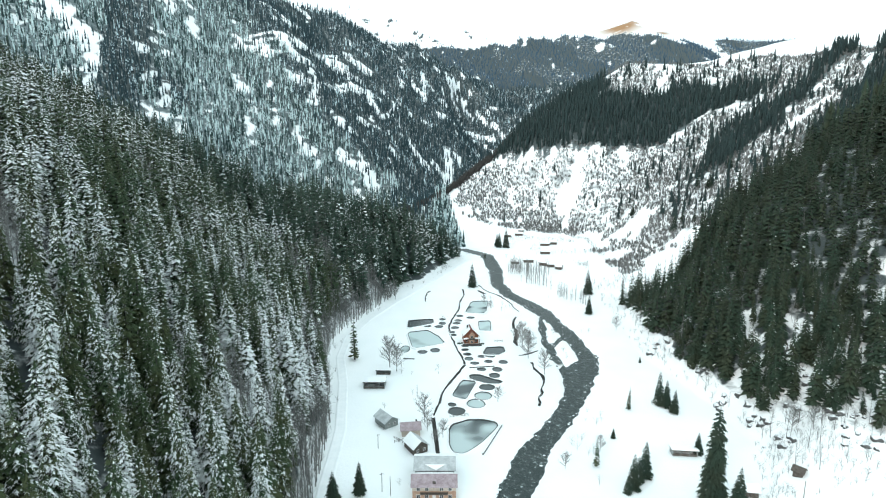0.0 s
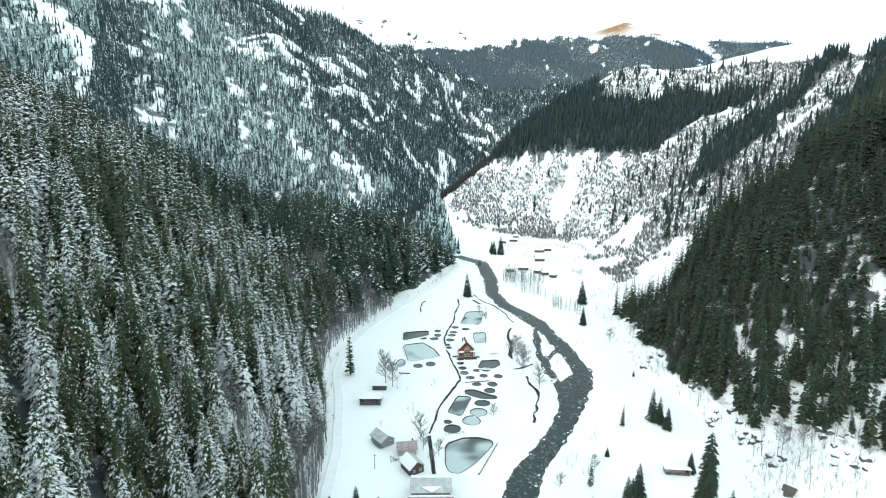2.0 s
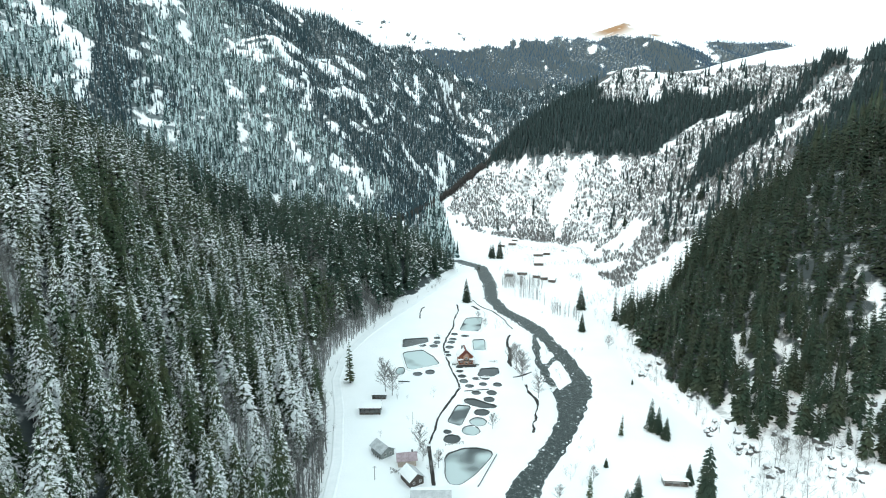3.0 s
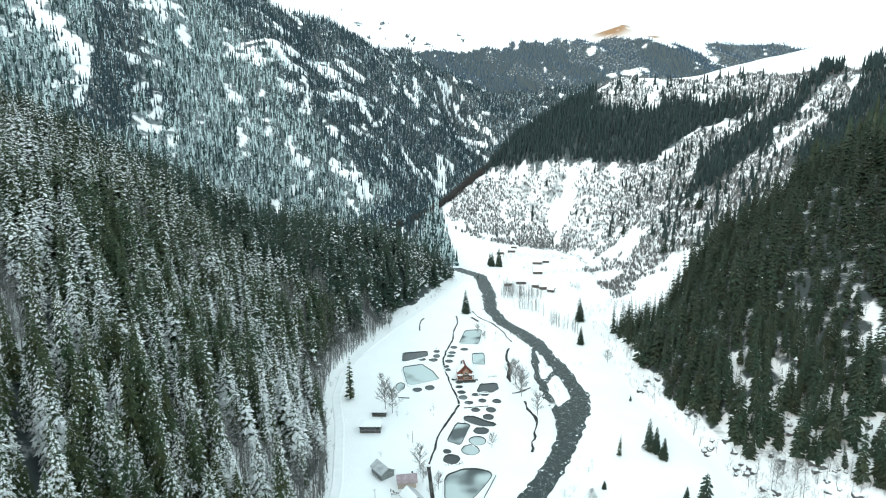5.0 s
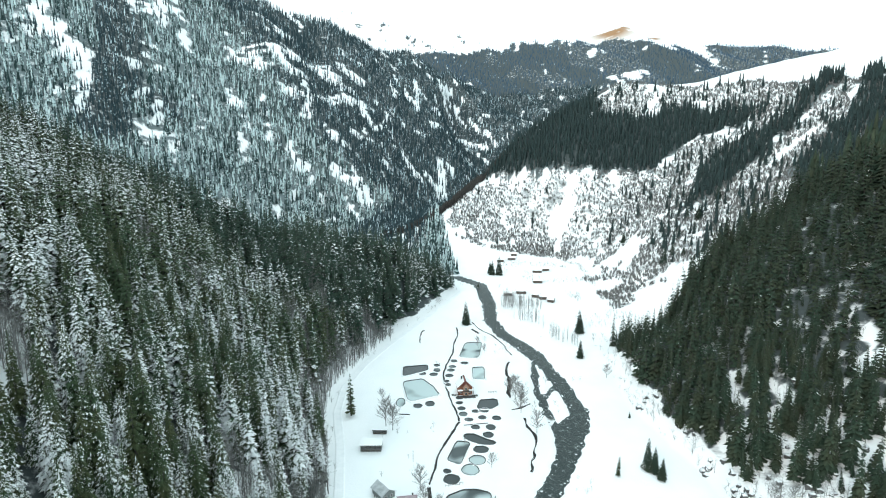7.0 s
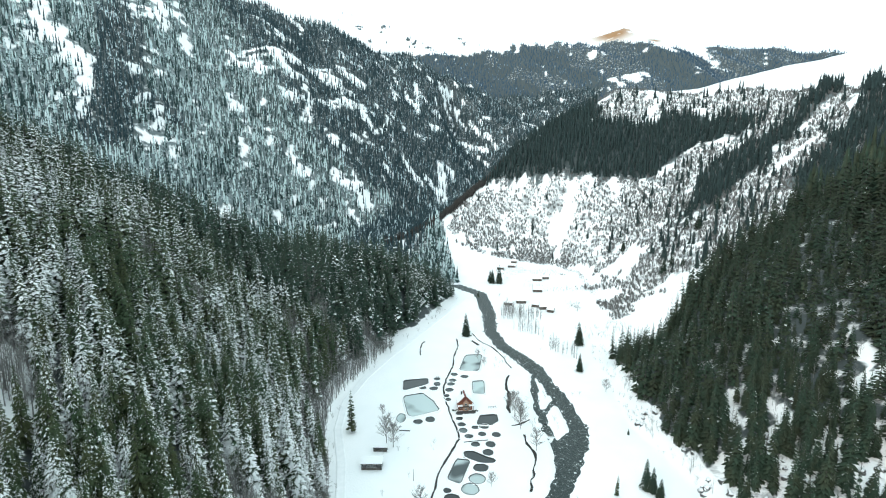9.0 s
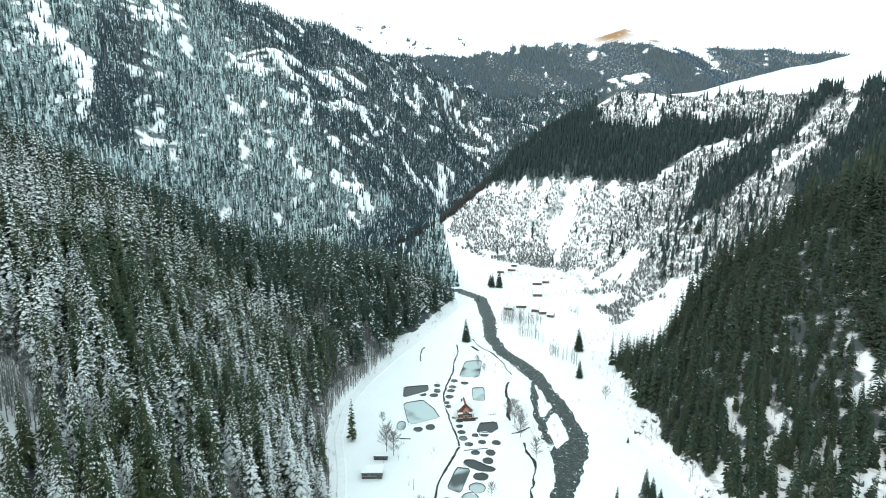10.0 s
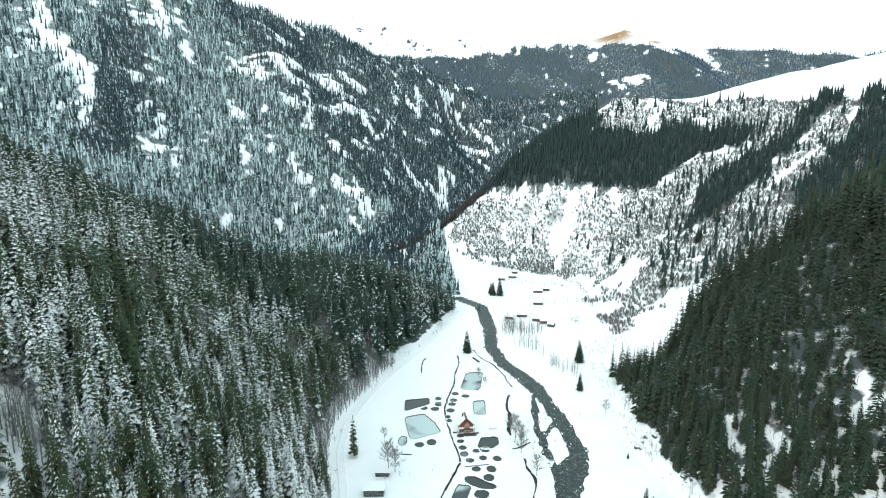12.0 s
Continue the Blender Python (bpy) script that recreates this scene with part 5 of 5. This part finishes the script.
# -- houses --
def chalet(x, y):
    """A tall wooden house with a steep roof, a projecting middle bay and pent roofs beside it."""
    root = thing("chalet", x, y, 6, "tall red-brown wooden chalet with steep snowy roofs among the ponds", "chalet")
    w, d, wall, roof = 8.4, 8.0, 5.0, 4.0
    part("wall", box(0, 0, wall / 2 - 0.3, w, d, wall + 0.6), LOG_RED, root)
    part("gable", prism([(-w / 2, wall), (w / 2, wall), (0, wall + roof)], -d / 2, d / 2), LOG_RED, root)
    for s in (-1, 1):
        slab = part("roof", prism([(s * 4.9, wall - 0.85), (0, wall + roof), (0, wall + roof + 0.2), (s * 4.9, wall - 0.65)], -d / 2 - 0.7, d / 2 + 0.7), ROOF_RED, root)
        part("snow_cover", drift(s * 4.9, s * 0.6, wall - 0.65, wall + roof - 0.45, -d / 2 + 0.4, d / 2 + 0.7, 0.35, 5 + s), SNOW, slab, "thick snow on the roof")
        pent = part("pent_roof", prism([(s * 1.7, 3.2), (s * 4.9, 3.0), (s * 4.9, 3.2), (s * 1.7, 3.4)], -d / 2 - 1.9, -d / 2), ROOF_RED, root)
        part("snow_cover", drift(s * 1.7, s * 4.9, 3.4, 3.2, -d / 2 - 1.9, -d / 2, 0.4, 8 + s), SNOW, pent)
        part("post", box(s * 4.6, -d / 2 - 1.7, 1.4, 0.22, 0.22, 3.2), TIMBER, root)
        window(root, s * 2.7, -d / 2 - 0.03, 1.6, 1.2, 1.2, "s", FRAME)
        window(root, s * 4.23, 0, 1.8, 1.1, 1.2, "e" if s > 0 else "w", FRAME)
    bay = part("bay", box(0, -d / 2 - 0.8, 3.0, 3.2, 2.2, 6.4), WOOD_ORANGE, root, "orange-brown projecting bay")
    part("bay_gable", prism([(-1.6, 6.2), (1.6, 6.2), (0, 8.0)], -d / 2 - 1.9, -d / 2 + 1), WOOD_ORANGE, bay)
    for s in (-1, 1):
        part("bay_roof", prism([(s * 2.0, 5.75), (0, 8.0), (0, 8.18), (s * 2.0, 5.93)], -d / 2 - 2.3, -d / 2 + 2), ROOF_RED, bay)
    for z in (1.5, 4.6):
        window(root, 0, -d / 2 - 1.93, z, 1.3, 1.3, "s", FRAME)
    part("balcony", box(0, -d / 2 - 2.3, 3.1, 3.4, 0.9, 0.18, 0.02), TIMBER, root)
    part("balcony_rail", box(0, -d / 2 - 2.7, 3.7, 3.4, 0.08, 0.9), TIMBER, root)
    stack = part("chimney", box(-1.6, 1.6, 8.6, 0.8, 0.8, 2.6), STONE, root)
    part("snow_cap", box(-1.6, 1.6, 10.0, 0.9, 0.9, 0.3, 0.1), SNOW, stack)
    # the terrace in front, with a dark hedge along it
    part("terrace", box(0, -d / 2 - 3.2, 0.1, 11, 2.8, 0.6, 0.05), STONE, root)
    return root


chalet(16.4, 311)
for hx, hy, s in ((10.2, 306, 3.2), (22.8, 305.2, 4.2)):
    hedge = thing("hedge", hx, hy, 0, "low dark clipped hedge dusted with snow", "hedge")
    bm = bmesh.new()
    rng_h = random.Random(int(hx))
    for k in range(60):
        a = rng_h.uniform(0, 6.28)
        c = Vector((rng_h.uniform(-s / 2, s / 2), rng_h.uniform(-0.5, 0.5), rng_h.uniform(0.1, 0.9)))
        vs = [bm.verts.new(c + Vector((rng_h.uniform(-0.35, 0.35), rng_h.uniform(-0.35, 0.35), rng_h.uniform(-0.3, 0.3)))) for _ in range(4)]
        for f in ((0, 1, 2), (0, 2, 3), (0, 3, 1), (1, 3, 2)):
            bm.faces.new([vs[i] for i in f])
    part("foliage", bm, SPRUCE_DARK, hedge)


def long_house(name, x, y, w, d, wall, roof, wall_mat, low_mat, roof_mat, label, dormer=False, snow_back=True):
    """A long house with its ridge along x; the slope towards the south is bare sheet metal."""
    root = thing(name, x, y, 0, label, "house", "houses by the track")
    part("wall", box(0, 0, wall / 2 - 0.4, w, d, wall + 0.8), low_mat, root)
    part("upper_wall", box(0, 0, wall - 0.9, w + 0.06, d + 0.06, 1.8), wall_mat, root)
    over = 0.6
    drop = roof * over / (d / 2)
    gab = part("gable", prism([(-d / 2, wall), (d / 2, wall), (0, wall + roof)], -w / 2, w / 2), wall_mat, root)
    gab.matrix_basis = pose(0, 0, 0, 0, 0, 90)
    for s in (-1, 1):
        slab = part("roof", prism([(s * (d / 2 + over), wall - drop), (0, wall + roof), (0, wall + roof + 0.18), (s * (d / 2 + over), wall - drop + 0.18)], -w / 2 - over, w / 2 + over), roof_mat, root)
        slab.matrix_basis = pose(0, 0, 0, 0, 0, 90)
        if s > 0 and snow_back:
            part("snow_cover", drift(d / 2 + over, 0.02, wall - drop + 0.18, wall + roof + 0.18, -w / 2 - over, w / 2 + over, 0.35, 31), SNOW, slab, "thick snow on the roof")
        else:
            # seams of the sheet metal, and a rest of snow along the ridge
            k = -w / 2 - over + 0.5
            seams = bmesh.new()
            while k < w / 2 + over:
                run = d / 2 + over
                vs = [seams.verts.new(p) for p in ((s * run, k - 0.03, wall - drop + 0.18), (s * run, k + 0.03, wall - drop + 0.18), (0, k + 0.03, wall + roof + 0.18), (0, k - 0.03, wall + roof + 0.18))]
                us = [seams.verts.new(v.co + Vector((0, 0, 0.06))) for v in vs]
                seams.faces.new(us)
                for i in range(4):
                    j = (i + 1) % 4
                    seams.faces.new((vs[i], vs[j], us[j], us[i]))
                k += 0.9
            part("seams", seams, roof_mat, slab)
    return root


big = long_house("guest_house", -2.9, 163.4, 14.2, 6.8, 5.5, 2.0, BEIGE, WOOD_ORANGE, ROOF_MAUVE, "two-storey guest house with orange board walls and mauve sheet roof")
for wx in (-5.2, -2.4, 2.4, 5.2):
    window(big, wx, -3.45, 1.6, 1.2, 1.4, "s", FRAME)
    window(big, wx, -3.48, 4.3, 1.1, 1.1, "s", FRAME)
part("door", box(0, -3.45, 1.05, 1.1, 0.1, 2.1), FRAME, big)
part("balcony", box(0, -4.0, 3.1, 9.0, 1.2, 0.16), TIMBER, big)
hatch = part("roof_hatch", box(0, -2.6, 6.1, 1.0, 0.8, 0.7), TIMBER, big)
grey = long_house("guest_house", -2.9, 175.6, 13.6, 9.4, 4.4, 2.1, GREY_WALL, GREY_WALL, ROOF_GREY, "long house with pale grey sheet-metal roof and snowy notch")
for wx in (-4.5, 0.0, 4.5):
    window(grey, wx, -4.73, 2.2, 1.2, 1.2, "s", FRAME)
wedge = bmesh.new()
flat = [(-3.4, -3.3), (3.6, -3.3), (0.5, -5.25)]
low = [wedge.verts.new((wx, wy, 4.4 + 2.1 * (1 + wy / 4.7) + 0.2)) for wx, wy in flat]
high = [wedge.verts.new(v.co + Vector((0, -0.05, 0.28))) for v in low]
wedge.faces.new(high)
for k in range(3):
    wedge.faces.new((low[k], low[(k + 1) % 3], high[(k + 1) % 3], high[k]))
bmesh.ops.recalc_face_normals(wedge, faces=wedge.faces)
part("snow_wedge", wedge, SNOW, grey, "wedge of snow on the roof")
gable_house("cottage", -23.8, 211.3, 38, 6.2, 8.2, 2.9, 1.9, GREY_WALL, ROOF_GREY, "small grey-green cottage with a pale sheet roof", "cottage", "houses by the track", 0.10, half_snow=-1,
            windows=(("s", -1.4, 1.5, 1.0, 1.0), ("s", 1.4, 1.5, 1.0, 1.0), ("e", 0, 1.5, 1.0, 1.0)), door=("e", 2.2))
gable_house("cottage", -13.2, 203.6, 98, 5.6, 7.4, 3.0, 1.7, BEIGE, ROOF_MAUVE, "cottage with a mauve sheet roof under a little snow", "cottage", "houses by the track", 0.12, half_snow=-1,
            windows=(("e", -1.5, 1.6, 0.9, 1.0), ("e", 1.6, 1.6, 0.9, 1.0)), door=("e", 0), chimney=(0.5, -2.4))
gable_house("cottage", -10.4, 191.4, 32, 6.0, 7.6, 3.0, 2.2, TIMBER, ROOF_GREY, "dark timber cottage with deep snow on its gable roof", "cottage", "houses by the track", 0.3, half_snow=1,
            windows=(("s", -1.3, 1.5, 0.9, 1.0), ("s", 1.5, 1.5, 0.9, 1.0)), door=("w", -1.0))


def pavilion(x, y, turn, w, d, high, label, openings=4):
    """An open-fronted pavilion: posts, a low front wall, a back wall and a flat snow-laden roof."""
    root = thing("pavilion", x, y, turn, label, "pavilion")
    part("back_wall", box(0, d / 2 - 0.1, high / 2 - 0.2, w, 0.2, high + 0.4), GREY_WALL, root)
    part("parapet", box(0, -d / 2 + 0.1, 0.4, w, 0.16, 1.2), TIMBER, root)
    for k in range(openings + 1):
        part("post", box(-w / 2 + 0.12 + k * (w - 0.24) / openings, -d / 2 + 0.1, high / 2, 0.24, 0.24, high + 0.2), GREY_WALL, root)
    for s in (-1, 1):
        part("side_wall", box(s * (w / 2 - 0.1), 0.3, high / 2 - 0.2, 0.2, d - 1.2, high + 0.4), GREY_WALL, root)
    roof = part("roof", box(0, 0, high + 0.18, w + 0.8, d + 0.8, 0.24, 0.04), TIMBER, root)
    part("snow_cover", drift(-w / 2 - 0.4, w / 2 + 0.4, high + 0.3, high + 0.3, -d / 2 - 0.4, d / 2 + 0.4, 0.45, int(x * 3)), SNOW, roof, "thick flat snow on the roof")
    return root


pavilion(-33.2, 248.6, 0, 10.2, 7.0, 3.2, "open-fronted grey pavilion with a flat snow-covered roof")
pavilion(-30.5, 263.0, -2, 7.2, 2.6, 2.2, "low dark open shed under a snowy roof", 3)
pavilion(91.0, 188.0, -6, 9.2, 3.4, 2.2, "long low open shed with dark inside under deep snow", 3)
gable_house("hut", 102.0, 164.0, 80, 4.4, 5.2, 2.4, 1.4, TIMBER, TIMBER, "small dark timber hut beside a tall spruce", "hut", "timber huts", 0.35, windows=(("e", 0, 1.4, 0.8, 0.8),))
gable_house("hut", 122.3, 169.5, 40, 2.6, 3.0, 1.9, 1.1, TIMBER, TIMBER, "tiny weathered timber shelter on the snowy slope", "hut", "timber huts", 0.0)
for k, (hx, hy, ht, hw, hd) in enumerate([(70.6, 519, 84, 4.5, 6.5), (84.6, 526, 86, 5.5, 8), (97, 513, 70, 5, 6), (103.5, 507, 92, 5.5, 7), (108.5, 497, 60, 4, 5), (108.5, 566, 88, 5, 8),
                                          (116.5, 612, 86, 4.5, 8.5), (127.5, 620, 86, 4.5, 7), (80.5, 668, 84, 5, 7), (96, 678, 80, 5.5, 8), (102, 700, 80, 4.5, 6)]):
    gable_house("hut", hx, hy, ht, hw * 1.15, hd * 1.2, 2.9, 1.5, TIMBER, TIMBER, "weathered dark timber hut with a snowy gable roof", "hut", "huts on the far meadow", 0.35,
                windows=(("e", 0, 1.4, 0.8, 0.8), ("s", 0, 1.4, 0.8, 0.8)), door=("e", 1.4))


# -- a broken fence by the cottages --
def fence(x, y, turn, bays):
    root = thing("fence", x, y, turn, "broken dark wooden fence half buried in snow", "fence", "fences by the cottages")
    rng_f = random.Random(int(x * 10))
    for k in range(bays + 1):
        post = part("post", box(k * 1.6, 0, 0.45, 0.14, 0.14, 1.5), TIMBER, root)
        post.matrix_basis = pose(0, 0, 0, rng_f.uniform(-6, 6), 0, 0)
    for k in range(bays):
        for z in (0.5, 0.95):
            if rng_f.random() < 0.8:
                rail = part("rail", box(k * 1.6 + 0.8, 0.1, z, 1.7, 0.05, 0.12), TIMBER, root)
                rail.matrix_basis = pose(0, 0, 0, 0, rng_f.uniform(-2, 2), 0)


fence(-19.5, 199.0, -40, 4)
fence(-19.0, 196.0, 20, 3)
fence(-24.5, 206.0, 130, 3)
fence(3.0, 216.5, 10, 5)
fence(31.0, 309.5, 4, 3)


# -- poles along the track --
def track_pole(x, y, high, arm):
    root = thing("utility_pole", x, y, 20, "thin dark wooden pole standing in the snow", "pole", "poles along the track")
    bm = bmesh.new()
    bmesh.ops.create_cone(bm, cap_ends=True, segments=8, radius1=0.13, radius2=0.08, depth=high + 0.6, matrix=Matrix.Translation((0, 0, high / 2 - 0.3)))
    part("shaft", bm, TIMBER, root)
    if arm:
        part("cross_arm", box(0, 0, high - 0.5, 1.4, 0.1, 0.1), TIMBER, root)


for px, py, ph, arm in ((-20.5, 165, 7, 1), (-17.5, 163, 7, 0), (-25, 192, 6, 1), (-12, 236, 6, 0), (118, 160, 6, 0), (-58, 226, 6, 0)):
    track_pole(px, py, ph, arm)


# -- boulders with snow caps in the river and rocks on the slopes --
def boulders():
    rng = np.random.RandomState(77)
    ball = bmesh.new()
    bmesh.ops.create_icosphere(ball, subdivisions=1, radius=1.0)
    v = np.array([x.co for x in ball.verts])
    f = np.array([[q.index for q in t.verts] for t in ball.faces])
    ball.free()
    x, y, r = scatter(10, 100, 165, 520, 2.4, 78)
    depth = in_river(x, y)
    keep = ((depth > -0.8) & (depth < 1.6) & (r.uniform(0, 1, len(x)) < 0.4)) | ((depth > 1.6) & (r.uniform(0, 1, len(x)) < 0.02))
    x, y = x[keep], y[keep]
    size = rng.uniform(0.35, 0.95, len(x))
    z = 0.019 * np.clip(y - 300, 0, 1500) - 0.75
    V = (v[None] * (size[:, None, None] * rng.uniform(0.7, 1.2, (len(x), len(v), 1))) * np.array((1, 1, 0.75)) + np.stack([x, y, z], 1)[:, None]).reshape(-1, 3)
    F = (f[None] + (np.arange(len(x)) * len(v))[:, None, None]).reshape(-1, 3)
    stuff(new("boulders", mesh_of("boulders", V, F, [ROCK])), "snow-capped boulders along the river", "boulders")


def outcrops():
    """Broken rock with snow on its ledges, on the steep slope of the right spur."""
    rng = np.random.RandomState(91)
    ball = bmesh.new()
    bmesh.ops.create_icosphere(ball, subdivisions=2, radius=1.0)
    v = np.array([x.co for x in ball.verts])
    f = np.array([[q.index for q in t.verts] for t in ball.faces])
    ball.free()
    spots = [(156, 227, 12, 18), (184, 222, 10, 10), (137, 222, 10, 14), (128, 250, 8, 12), (150, 205, 12, 12), (198, 266, 6, 6), (118, 285, 6, 7), (175, 196, 10, 12), (132, 205, 7, 12), (128, 190, 6, 8), (150, 188, 9, 14), (145, 176, 8, 10), (168, 180, 9, 12), (124, 226, 4, 8)]
    P = np.array([(cx + rng.normal(0, s / 2), cy + rng.normal(0, s / 2)) for cx, cy, s, n in spots for _ in range(n)])
    size = rng.uniform(0.5, 2.0, len(P))
    z = land(P[:, 0], P[:, 1])
    lump = rng.uniform(0.5, 1.35, (len(P), len(v), 1))
    V = (v[None] * size[:, None, None] * lump * np.array((1, 1, 0.9)) + np.stack([P[:, 0], P[:, 1], z], 1)[:, None]).reshape(-1, 3)
    F = (f[None] + (np.arange(len(P)) * len(v))[:, None, None]).reshape(-1, 3)
    stuff(new("rock_outcrops", mesh_of("rock_outcrops", V, F, [ROCK])), "broken dark rocks with snow on their ledges", "rocks")


boulders()
outcrops()
